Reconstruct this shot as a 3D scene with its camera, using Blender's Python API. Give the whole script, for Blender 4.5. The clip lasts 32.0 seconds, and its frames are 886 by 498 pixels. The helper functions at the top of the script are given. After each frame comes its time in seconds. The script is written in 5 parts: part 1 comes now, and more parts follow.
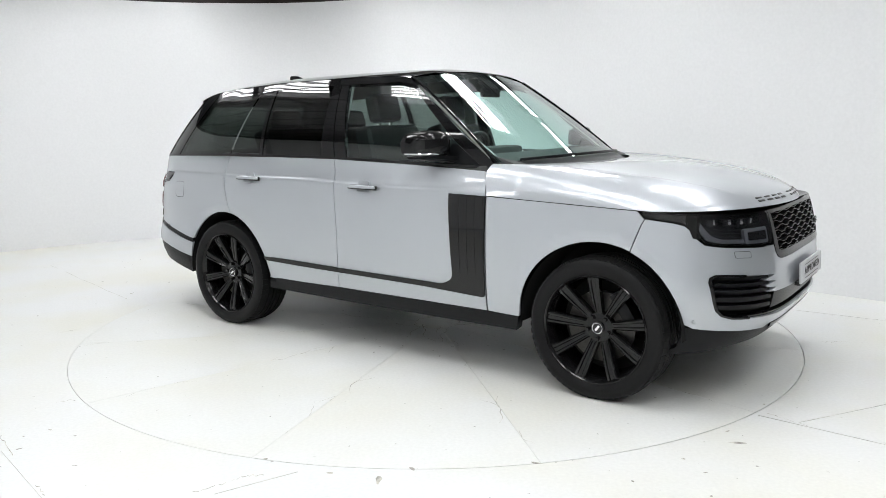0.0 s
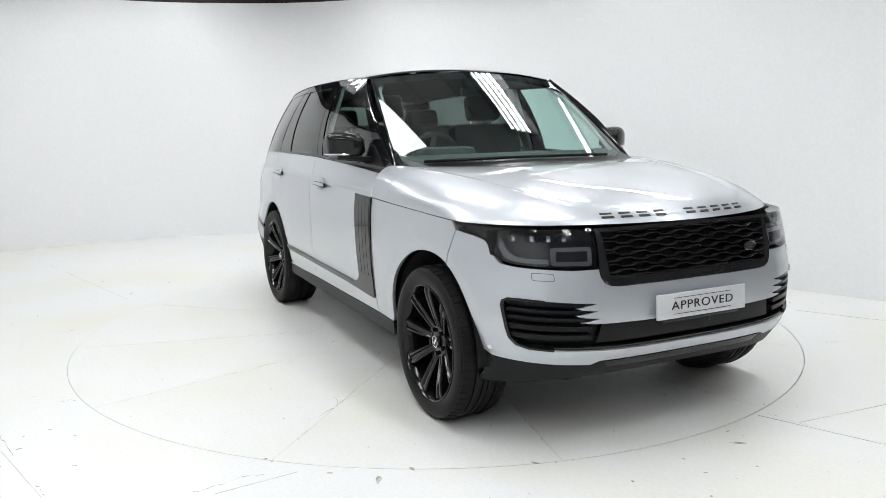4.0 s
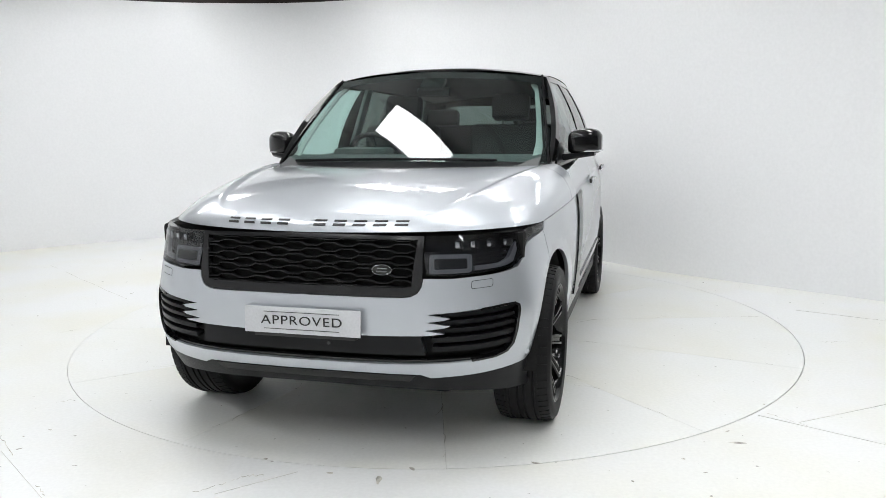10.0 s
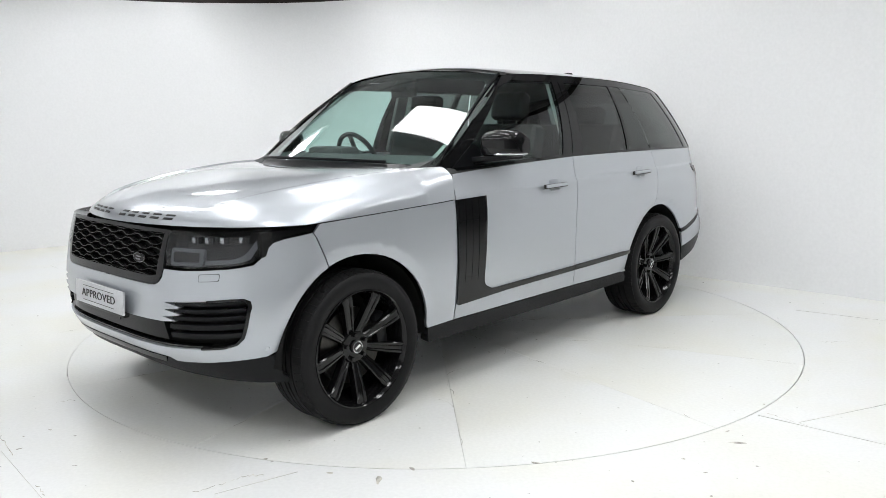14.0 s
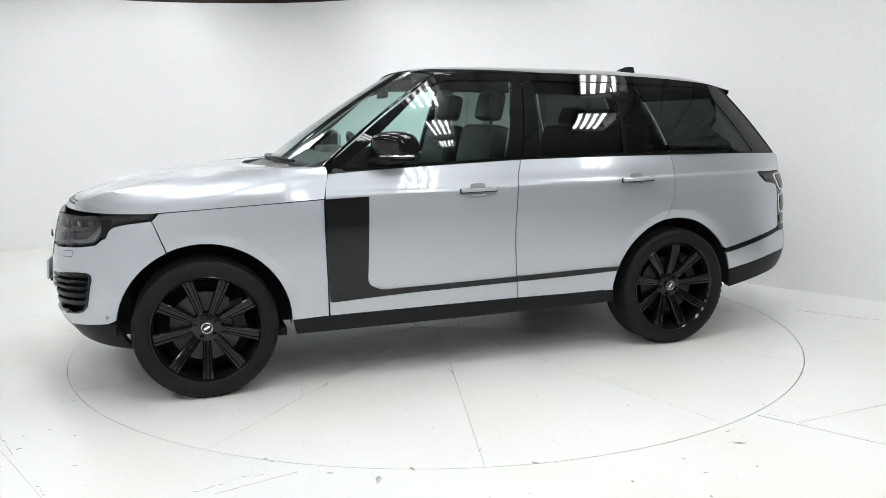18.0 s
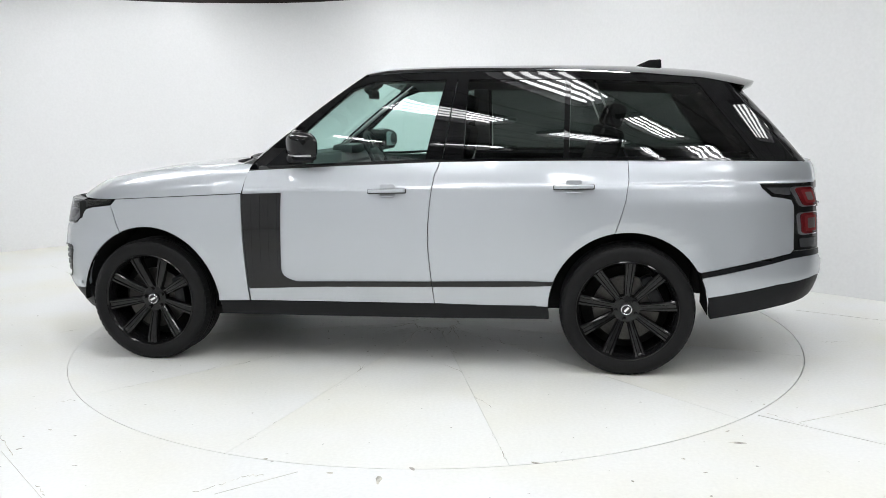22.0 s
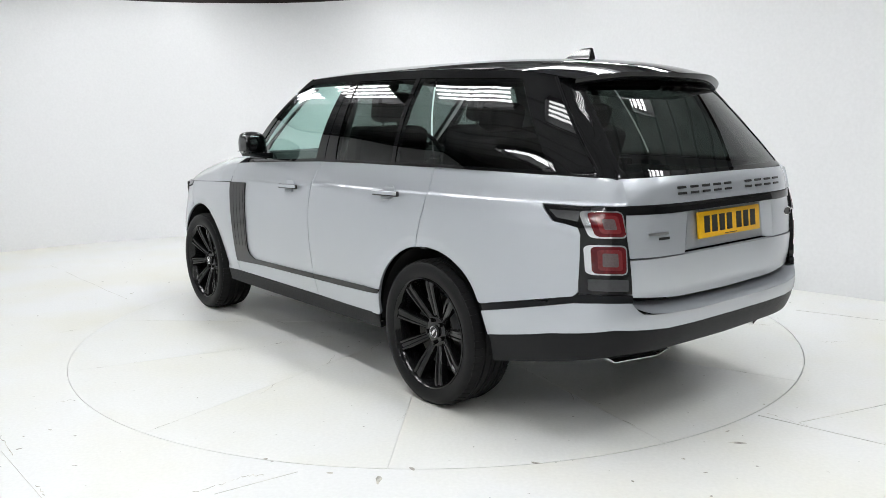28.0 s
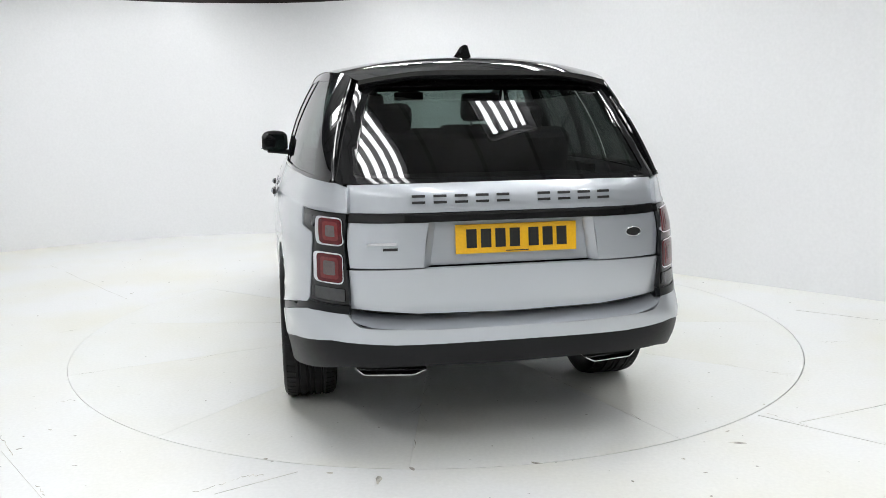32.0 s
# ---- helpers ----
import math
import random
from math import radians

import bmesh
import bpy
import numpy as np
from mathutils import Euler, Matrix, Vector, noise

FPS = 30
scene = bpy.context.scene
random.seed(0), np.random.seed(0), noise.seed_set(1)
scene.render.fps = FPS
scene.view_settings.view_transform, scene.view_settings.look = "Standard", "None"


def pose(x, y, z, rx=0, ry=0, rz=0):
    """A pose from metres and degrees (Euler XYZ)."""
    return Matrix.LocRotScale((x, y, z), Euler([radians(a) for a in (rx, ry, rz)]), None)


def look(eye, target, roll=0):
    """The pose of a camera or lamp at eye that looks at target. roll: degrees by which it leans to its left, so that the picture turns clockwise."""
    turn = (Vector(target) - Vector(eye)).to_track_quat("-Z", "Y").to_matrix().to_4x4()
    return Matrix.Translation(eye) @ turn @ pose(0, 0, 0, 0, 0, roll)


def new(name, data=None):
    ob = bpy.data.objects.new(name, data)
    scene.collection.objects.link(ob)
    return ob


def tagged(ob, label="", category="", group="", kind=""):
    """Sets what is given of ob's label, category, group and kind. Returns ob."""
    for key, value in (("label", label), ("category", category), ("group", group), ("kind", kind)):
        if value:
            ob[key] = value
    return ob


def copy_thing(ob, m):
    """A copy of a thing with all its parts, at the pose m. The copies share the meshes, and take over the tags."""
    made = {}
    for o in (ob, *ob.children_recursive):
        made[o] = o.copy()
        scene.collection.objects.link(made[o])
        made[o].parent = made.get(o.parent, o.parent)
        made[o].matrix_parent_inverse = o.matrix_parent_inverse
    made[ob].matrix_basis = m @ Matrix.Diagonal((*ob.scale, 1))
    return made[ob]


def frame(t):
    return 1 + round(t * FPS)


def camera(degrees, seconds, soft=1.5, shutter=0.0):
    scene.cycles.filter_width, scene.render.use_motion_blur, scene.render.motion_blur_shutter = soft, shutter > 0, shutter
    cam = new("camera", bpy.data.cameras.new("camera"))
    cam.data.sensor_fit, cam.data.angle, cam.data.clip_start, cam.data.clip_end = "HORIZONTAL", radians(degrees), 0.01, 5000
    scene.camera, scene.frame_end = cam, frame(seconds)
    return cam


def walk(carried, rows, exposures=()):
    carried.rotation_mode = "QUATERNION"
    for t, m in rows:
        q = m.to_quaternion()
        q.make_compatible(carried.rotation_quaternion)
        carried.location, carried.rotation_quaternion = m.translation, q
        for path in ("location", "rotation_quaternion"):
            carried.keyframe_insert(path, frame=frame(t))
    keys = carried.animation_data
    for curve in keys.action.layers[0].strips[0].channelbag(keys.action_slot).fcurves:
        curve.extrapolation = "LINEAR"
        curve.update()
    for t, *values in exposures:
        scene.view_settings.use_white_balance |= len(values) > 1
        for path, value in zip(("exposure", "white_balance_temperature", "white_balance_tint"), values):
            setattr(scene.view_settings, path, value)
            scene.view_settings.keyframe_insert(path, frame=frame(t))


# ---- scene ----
# The camera stands still on a stand in front of the turntable.
cam = camera(59.03, 32.0, soft=0.55)
EYE = (0.0, -5.6052, 1.4634)
AIM = (EYE[0] + 5.0 * math.sin(0.0096), EYE[1] + 5.0 * math.cos(0.0096), EYE[2] - 5.0 * math.tan(0.162))
walk(cam, [(0.0, look(EYE, AIM, -0.745)), (32.0, look(EYE, AIM, -0.745))])

START, SPEED = -36.104, -6.9736          # the turntable's heading at 0 s and its degrees a second
OFF = Vector((0.1792, 0.1152, 0.0))      # the car's middle, off the turntable's axis
TABLE_R = 2.464
# the drive runs a little unevenly: seconds by which the table is ahead
LEAD = {0: 0.025, 1: 0.032, 2: 0.011, 3: 0.031, 6: -0.01, 7: 0.013, 9: 0.041, 11: 0.037, 13: 0.031, 14: 0.021, 17: 0.021, 18: 0.055, 19: 0.019, 20: 0.039, 21: 0.016, 23: 0.019, 28: 0.051, 29: -0.009, 30: 0.043, 32: 0.044}

# ---- light ----
world = bpy.data.worlds.new("world")
world.use_nodes = True
world.node_tree.nodes["Background"].inputs[0].default_value = (0.75, 0.8, 0.85, 1)
world.node_tree.nodes["Background"].inputs[1].default_value = 0.05
scene.world = world
scene.view_settings.exposure = 0.0


# ---- materials ----
def material(name):
    m = bpy.data.materials.new(name)
    m.use_nodes = True
    nt = m.node_tree
    return m, nt, nt.nodes["Principled BSDF"]


def ramp_noise(nt, scale, low, high, detail=4.0, c0=None, c1=None):
    """Noise at real size, spread between two colours; returns the colour and the raw value."""
    co = nt.nodes.new("ShaderNodeTexCoord")
    no = nt.nodes.new("ShaderNodeTexNoise")
    no.inputs["Scale"].default_value, no.inputs["Detail"].default_value = scale, detail
    nt.links.new(co.outputs["Object"], no.inputs["Vector"])
    r = nt.nodes.new("ShaderNodeValToRGB")
    r.color_ramp.elements[0].position, r.color_ramp.elements[1].position = low, high
    if c0:
        r.color_ramp.elements[0].color, r.color_ramp.elements[1].color = (*c0, 1), (*c1, 1)
    nt.links.new(no.outputs["Fac"], r.inputs["Fac"])
    return r.outputs["Color"], no.outputs["Fac"]


def bump(nt, height, strength, distance, bsdf):
    b = nt.nodes.new("ShaderNodeBump")
    b.inputs["Strength"].default_value, b.inputs["Distance"].default_value = strength, distance
    nt.links.new(height, b.inputs["Height"])
    nt.links.new(b.outputs["Normal"], bsdf.inputs["Normal"])


def plain(name, colour, rough, metal=0.0, coat=0.0, grain=0.0, scale=120.0, vary=0.15, spec=0.5):
    m, nt, b = material(name)
    lo = tuple(c * (1 - vary) for c in colour)
    hi = tuple(min(1, c * (1 + vary)) for c in colour)
    col, fac = ramp_noise(nt, scale, 0.3, 0.7, 3.0, lo, hi)
    nt.links.new(col, b.inputs["Base Color"])
    b.inputs["Roughness"].default_value, b.inputs["Metallic"].default_value = rough, metal
    b.inputs["Coat Weight"].default_value, b.inputs["Coat Roughness"].default_value = coat, 0.03
    b.inputs["Specular IOR Level"].default_value = spec
    if grain:
        bump(nt, fac, grain, 0.002, b)
    return m


def glass(name, tint, gloss=0.05):
    """A thin pane: it lets tinted light straight through and mirrors more at a flat angle."""
    m = bpy.data.materials.new(name)
    m.use_nodes = True
    nt = m.node_tree
    nt.nodes.clear()
    out, mix = nt.nodes.new("ShaderNodeOutputMaterial"), nt.nodes.new("ShaderNodeMixShader")
    clear, mirror = nt.nodes.new("ShaderNodeBsdfTransparent"), nt.nodes.new("ShaderNodeBsdfGlossy")
    clear.inputs["Color"].default_value = (*tint, 1)
    mirror.inputs["Roughness"].default_value = 0.012
    weight = nt.nodes.new("ShaderNodeLayerWeight")
    weight.inputs["Blend"].default_value = 0.5
    power, scale = nt.nodes.new("ShaderNodeMath"), nt.nodes.new("ShaderNodeMath")
    power.operation, power.inputs[1].default_value = "POWER", 4.5
    scale.operation, scale.inputs[1].default_value, scale.inputs[2].default_value = "MULTIPLY_ADD", 1 - gloss, gloss
    nt.links.new(weight.outputs["Facing"], power.inputs[0])
    nt.links.new(power.outputs[0], scale.inputs[0])
    nt.links.new(scale.outputs[0], mix.inputs["Fac"])
    nt.links.new(clear.outputs[0], mix.inputs[1])
    nt.links.new(mirror.outputs[0], mix.inputs[2])
    nt.links.new(mix.outputs[0], out.inputs["Surface"])
    return m


def glow(name, colour, strength):
    m, nt, b = material(name)
    b.inputs["Base Color"].default_value = (0.8, 0.8, 0.8, 1)
    b.inputs["Emission Color"].default_value = (*colour, 1)
    b.inputs["Emission Strength"].default_value = strength
    return m


def painted_floor(name, base, stain):
    m, nt, b = material(name)
    big, _ = ramp_noise(nt, 0.9, 0.42, 0.72, 5.0, base, stain)
    fine, raw = ramp_noise(nt, 55.0, 0.25, 0.75, 6.0, (0.93, 0.93, 0.93), (1, 1, 1))
    mul = nt.nodes.new("ShaderNodeMix")
    mul.data_type, mul.blend_type = "RGBA", "MULTIPLY"
    mul.inputs[0].default_value = 1.0
    nt.links.new(big, mul.inputs[6])
    nt.links.new(fine, mul.inputs[7])
    speck, _ = ramp_noise(nt, 21.0, 0.735, 0.765, 2.0, (1, 1, 1), (0.45, 0.43, 0.4))
    mul2 = nt.nodes.new("ShaderNodeMix")
    mul2.data_type, mul2.blend_type = "RGBA", "MULTIPLY"
    mul2.inputs[0].default_value = 1.0
    nt.links.new(mul.outputs[2], mul2.inputs[6])
    nt.links.new(speck, mul2.inputs[7])
    nt.links.new(mul2.outputs[2], b.inputs["Base Color"])
    b.inputs["Roughness"].default_value = 0.42
    bump(nt, raw, 0.12, 0.003, b)
    return m


def car_paint(name):
    m, nt, b = material(name)
    col, fac = ramp_noise(nt, 900.0, 0.3, 0.7, 2.0, (0.455, 0.482, 0.518), (0.53, 0.557, 0.593))
    nt.links.new(col, b.inputs["Base Color"])
    b.inputs["Metallic"].default_value, b.inputs["Roughness"].default_value = 0.58, 0.37
    b.inputs["Coat Weight"].default_value, b.inputs["Coat Roughness"].default_value = 1.0, 0.02
    return m


SILVER = car_paint("silver_paint")
GLOSS_BLACK = plain("gloss_black", (0.006, 0.006, 0.0065), 0.03, vary=0.05, spec=0.42)
SATIN_BLACK = plain("satin_black", (0.007, 0.0075, 0.0085), 0.28, grain=0.1, scale=300, spec=0.18)
PLASTIC = plain("grained_plastic", (0.011, 0.0115, 0.0125), 0.42, grain=0.2, scale=600, spec=0.16)
# black of the underbody; also stands for shade behind openings and gaps
SHADOW = plain("underbody_and_shade_black", (0.016, 0.016, 0.016), 0.9, spec=0.1)
RUBBER = plain("rubber", (0.011, 0.011, 0.0115), 0.5, grain=0.3, scale=200, spec=0.14)
RIM_BLACK = plain("rim_black", (0.006, 0.006, 0.0065), 0.11, spec=0.36, vary=0.04)
CHROME = plain("chrome", (0.75, 0.76, 0.78), 0.12, metal=1.0, vary=0.03)
DARK_CHROME = plain("dark_chrome", (0.20, 0.205, 0.215), 0.10, metal=1.0, vary=0.05)
STEEL = plain("brake_steel", (0.06, 0.058, 0.055), 0.4, metal=1.0)
LEATHER = plain("black_leather", (0.018, 0.018, 0.019), 0.5, spec=0.2)
TRIM = plain("cabin_trim", (0.080, 0.083, 0.083), 0.6, spec=0.2)
HEADLINER = plain("headliner", (0.09, 0.09, 0.088), 0.9, spec=0.1)
PALE_TRIM = plain("pale_trim", (0.42, 0.43, 0.42), 0.7)
GREEN_GLASS = glass("green_glass", (0.74, 0.91, 0.87), 0.10)
DARK_GLASS = glass("privacy_glass", (0.16, 0.185, 0.175), 0.07)
SMOKE = glass("smoked_lens", (0.66, 0.67, 0.69), 0.06)
RED_LENS = plain("red_lens", (0.085, 0.004, 0.006), 0.08)
GREY_LENS = plain("grey_lens", (0.10, 0.075, 0.075), 0.12)
LIGHT_GUIDE = plain("light_guide", (0.16, 0.165, 0.185), 0.35, vary=0.05)
LAMP_BLACK = plain("lamp_black", (0.016, 0.016, 0.018), 0.12, vary=0.05)
LAMP_GREY = plain("lamp_grey", (0.045, 0.046, 0.049), 0.18, scale=60, vary=0.08)
GRILLE = plain("grille_satin", (0.014, 0.014, 0.015), 0.2, spec=0.35)
PLATE_GREY = plain("plate_grey", (0.58, 0.59, 0.61), 0.4, vary=0.05)
PLATE_YELLOW = plain("plate_yellow", (0.80, 0.44, 0.008), 0.4, vary=0.05)
INK = plain("ink", (0.012, 0.012, 0.012), 0.4)
MIRROR = plain("mirror_silver", (0.20, 0.235, 0.235), 0.02, metal=1.0, vary=0.0)
WALL_WHITE = plain("wall_paint", (0.865, 0.87, 0.88), 0.75, grain=0.02, scale=40, vary=0.02)
FLOOR_WHITE = painted_floor("floor_paint", (0.86, 0.868, 0.862), (0.835, 0.825, 0.745))
TABLE_WHITE = painted_floor("turntable_paint", (0.86, 0.868, 0.848), (0.83, 0.822, 0.745))
JOINT = plain("joint_dirt", (0.64, 0.63, 0.60), 0.9, scale=4, vary=0.4)
SCUFF = plain("scuff_dirt", (0.54, 0.52, 0.47), 0.8, scale=20, vary=0.5)
SEAM = plain("seam_dirt", (0.36, 0.35, 0.32), 0.9, scale=5, vary=0.75)
CEILING_GREY = plain("ceiling_grey", (0.44, 0.445, 0.45), 0.7, scale=2, vary=0.2)
CEILING_JOINT = plain("ceiling_joint", (0.27, 0.27, 0.27), 0.8)
DARK_STRIP = plain("strip_dark", (0.02, 0.012, 0.012), 0.6)


# ---- mesh tools ----
def finish(name, bm, mat, parent=None, label="", smooth=35.0):
    me = bpy.data.meshes.new(name)
    bmesh.ops.recalc_face_normals(bm, faces=bm.faces)
    for f in bm.faces:
        f.smooth = True
    if smooth is not None:
        for e in bm.edges:
            if len(e.link_faces) == 2 and e.calc_face_angle(0) > radians(smooth):
                e.smooth = False
    bm.to_mesh(me)
    bm.free()
    me.materials.append(mat)
    ob = new(name, me)
    if parent:
        ob.parent = parent
    if label:
        tagged(ob, label)
    return ob


def part(name, bm, mat, parent, label="", smooth=35.0):
    return finish(name, bm, mat, parent, label, smooth)


def box(sx, sy, sz, m=None, bevel=0.0, bm=None, segments=2):
    own = bmesh.new()
    bmesh.ops.create_cube(own, size=1.0)
    bmesh.ops.scale(own, vec=(sx, sy, sz), verts=own.verts)
    if bevel:
        bmesh.ops.bevel(own, geom=list(own.edges), offset=bevel, segments=segments, affect="EDGES", profile=0.6)
    if m is not None:
        bmesh.ops.transform(own, matrix=m, verts=own.verts)
    if bm is None:
        return own
    return merge(bm, own)


def merge(bm, other):
    me = bpy.data.meshes.new("tmp")
    other.to_mesh(me)
    other.free()
    bm.from_mesh(me)
    bpy.data.meshes.remove(me)
    return bm


def cyl(r1, r2, depth, m=None, seg=24, bevel=0.0):
    bm = bmesh.new()
    bmesh.ops.create_cone(bm, cap_ends=True, segments=seg, radius1=r1, radius2=r2, depth=depth)
    if bevel:
        es = [e for e in bm.edges if len(e.link_faces) == 2 and e.calc_face_angle(0) > 0.8]
        bmesh.ops.bevel(bm, geom=es, offset=bevel, segments=2, affect="EDGES", profile=0.6)
    if m is not None:
        bmesh.ops.transform(bm, matrix=m, verts=bm.verts)
    return bm


def lathe(profile, seg=64, closed=False):
    """A body turned about the y axis from (radius, y) pairs."""
    bm = bmesh.new()
    rings = []
    for k in range(seg):
        a = 2 * math.pi * k / seg
        rings.append([bm.verts.new((r * math.cos(a), y, r * math.sin(a))) for r, y in profile])
    n = len(profile)
    for k in range(seg):
        p, q = rings[k], rings[(k + 1) % seg]
        for i in range(n if closed else n - 1):
            j = (i + 1) % n
            bm.faces.new((p[i], p[j], q[j], q[i]))
    return bm


def grid(fn, nu, nv, u0=0.0, u1=1.0, v0=0.0, v1=1.0):
    """An open sheet over fn(u, v)."""
    bm = bmesh.new()
    rows = [[bm.verts.new(fn(u0 + (u1 - u0) * i / nu, v0 + (v1 - v0) * j / nv)) for i in range(nu + 1)] for j in range(nv + 1)]
    for j in range(nv):
        for i in range(nu):
            bm.faces.new((rows[j][i], rows[j][i + 1], rows[j + 1][i + 1], rows[j + 1][i]))
    return bm


def tube(points, radius, seg=8, closed=False):
    """A round bar along points."""
    bm = bmesh.new()
    pts = [Vector(p) for p in points]
    rings = []
    for i, p in enumerate(pts):
        if closed:
            d = pts[(i + 1) % len(pts)] - pts[i - 1]
        else:
            d = pts[min(i + 1, len(pts) - 1)] - pts[max(i - 1, 0)]
        q = d.to_track_quat("Z", "Y")
        rings.append([bm.verts.new(p + q @ Vector((radius * math.cos(2 * math.pi * k / seg), radius * math.sin(2 * math.pi * k / seg), 0))) for k in range(seg)])
    count = len(rings) if closed else len(rings) - 1
    for i in range(count):
        a, b = rings[i], rings[(i + 1) % len(rings)]
        for k in range(seg):
            bm.faces.new((a[k], a[(k + 1) % seg], b[(k + 1) % seg], b[k]))
    if not closed:
        bm.faces.new(rings[0])
        bm.faces.new(rings[-1])
    return bm


def rounded(poly, radius, steps=4):
    """poly with its corners rounded; a corner may carry its own radius as a third number."""
    out, n = [], len(poly)
    for i, c in enumerate(poly):
        r = c[2] if len(c) > 2 else radius
        p, a, b = Vector(c[:2]), Vector(poly[i - 1][:2]), Vector(poly[(i + 1) % n][:2])
        da, db = a - p, b - p
        r = min(r, da.length * 0.45, db.length * 0.45)
        if r < 1e-4:
            out.append(tuple(p))
            continue
        s, e = p + da.normalized() * r, p + db.normalized() * r
        for k in range(steps + 1):
            t = k / steps
            out.append(tuple(s * (1 - t) ** 2 + p * 2 * t * (1 - t) + e * t * t))
    return out


def inset(poly, d):
    """poly drawn in by d on all sides."""
    area = sum(poly[i - 1][0] * poly[i][1] - poly[i][0] * poly[i - 1][1] for i in range(len(poly)))
    sgn = 1 if area > 0 else -1
    out, n = [], len(poly)
    for i in range(n):
        p, a, b = Vector(poly[i]), Vector(poly[i - 1]), Vector(poly[(i + 1) % n])
        d1, d2 = (p - a), (b - p)
        if d1.length < 1e-7 or d2.length < 1e-7:
            out.append(tuple(p))
            continue
        d1.normalize(), d2.normalize()
        n1, n2 = Vector((-d1.y, d1.x)) * sgn, Vector((-d2.y, d2.x)) * sgn
        m = n1 + n2
        k = d / max(0.35, (1 + n1.dot(n2)))
        out.append(tuple(p + m * k))
    return out


def sheet(name, poly, fn, mat, parent, depth=0.02, step=(0.08, 0.08), label="", mirror=False, lift=0.0, gap=0.0, rim_only=False):
    """One panel: the polygon poly laid on the surface fn(a, b), with an edge that goes depth inwards and normals taken from the surface itself."""
    if gap:
        poly = inset(poly, gap)
    bm = bmesh.new()
    clean = []
    for p in poly:
        if not clean or (Vector(p) - Vector(clean[-1])).length > 1e-5:
            clean.append(p)
    if (Vector(clean[0]) - Vector(clean[-1])).length < 1e-5:
        clean.pop()
    bm.faces.new([bm.verts.new((p[0], p[1], 0)) for p in clean])
    for ax in (0, 1):
        lo, hi = min(p[ax] for p in clean), max(p[ax] for p in clean)
        n = int((hi - lo) / step[ax])
        for k in range(1, n + 1):
            c = lo + (hi - lo) * k / (n + 1)
            no = (1, 0, 0) if ax == 0 else (0, 1, 0)
            co = (c, 0, 0) if ax == 0 else (0, c, 0)
            bmesh.ops.bisect_plane(bm, geom=bm.verts[:] + bm.edges[:] + bm.faces[:], dist=1e-6, plane_co=co, plane_no=no)
    bmesh.ops.triangulate(bm, faces=[f for f in bm.faces if len(f.verts) > 4])
    bm.verts.index_update()
    flat = [(v.co.x, v.co.y) for v in bm.verts]
    faces = [[v.index for v in f.verts] for f in bm.faces]
    border = [(e.verts[0].index, e.verts[1].index) for e in bm.edges if len(e.link_faces) == 1]
    bm.free()
    s = -1 if mirror else 1
    eps = 1e-3
    pos, nor = [], []
    for a, b in flat:
        p = Vector(fn(a, b))
        da = Vector(fn(a + eps, b)) - Vector(fn(a - eps, b))
        db = Vector(fn(a, b + eps)) - Vector(fn(a, b - eps))
        n = da.cross(db)
        n.normalize()
        mid = Vector((p.x * 0.75, 0, min(p.z, 0.9)))
        if n.dot(p - mid) < 0:
            n = -n
        pos.append(p)
        nor.append(n)
    verts = [p + n * lift for p, n in zip(pos, nor)]
    vn = list(nor)
    out = []
    for f in faces:
        c = (verts[f[1]] - verts[f[0]]).cross(verts[f[2]] - verts[f[1]])
        out.append(f if c.dot(nor[f[0]]) > 0 else f[::-1])
    if rim_only:
        out = []
    made = {}

    def edge_vert(i, inner):
        if (i, inner) not in made:
            made[(i, inner)] = len(verts)
            verts.append(pos[i] + nor[i] * (lift - depth if inner else lift))
            vn.append(None)
        return made[(i, inner)]

    if depth:
        for i, j in border:
            out.append([edge_vert(i, 0), edge_vert(j, 0), edge_vert(j, 1), edge_vert(i, 1)])
    if mirror:
        verts = [Vector((v.x, -v.y, v.z)) for v in verts]
        vn = [None if n is None else Vector((n.x, -n.y, n.z)) for n in vn]
        out = [f[::-1] for f in out]
    me = bpy.data.meshes.new(name)
    me.from_pydata([tuple(v) for v in verts], [], out)
    for p in me.polygons:
        p.use_smooth = True
    me.update()
    me.normals_split_custom_set_from_vertices([(0, 0, 0) if n is None else tuple(n) for n in vn])
    me.materials.append(mat)
    ob = new(name, me)
    ob.parent = parent
    if label:
        tagged(ob, label)
    return ob


def lerp(table, x):
    """A smooth curve through (x, value) pairs."""
    if x <= table[0][0]:
        return table[0][1]
    for k in range(len(table) - 1):
        (x0, y0), (x1, y1) = table[k], table[k + 1]
        if x <= x1:
            m0 = (y1 - table[k - 1][1]) / (x1 - table[k - 1][0]) if k else (y1 - y0) / (x1 - x0)
            m1 = (table[k + 2][1] - y0) / (table[k + 2][0] - x0) if k + 2 < len(table) else (y1 - y0) / (x1 - x0)
            h, t = x1 - x0, (x - x0) / (x1 - x0)
            return (2 * t ** 3 - 3 * t * t + 1) * y0 + (t ** 3 - 2 * t * t + t) * h * m0 + (3 * t * t - 2 * t ** 3) * y1 + (t ** 3 - t * t) * h * m1
    return table[-1][1]


def arc(cx, cy, r, a0, a1, n=14):
    return [(cx + r * math.cos(radians(a0 + (a1 - a0) * k / n)), cy + r * math.sin(radians(a0 + (a1 - a0) * k / n))) for k in range(n + 1)]


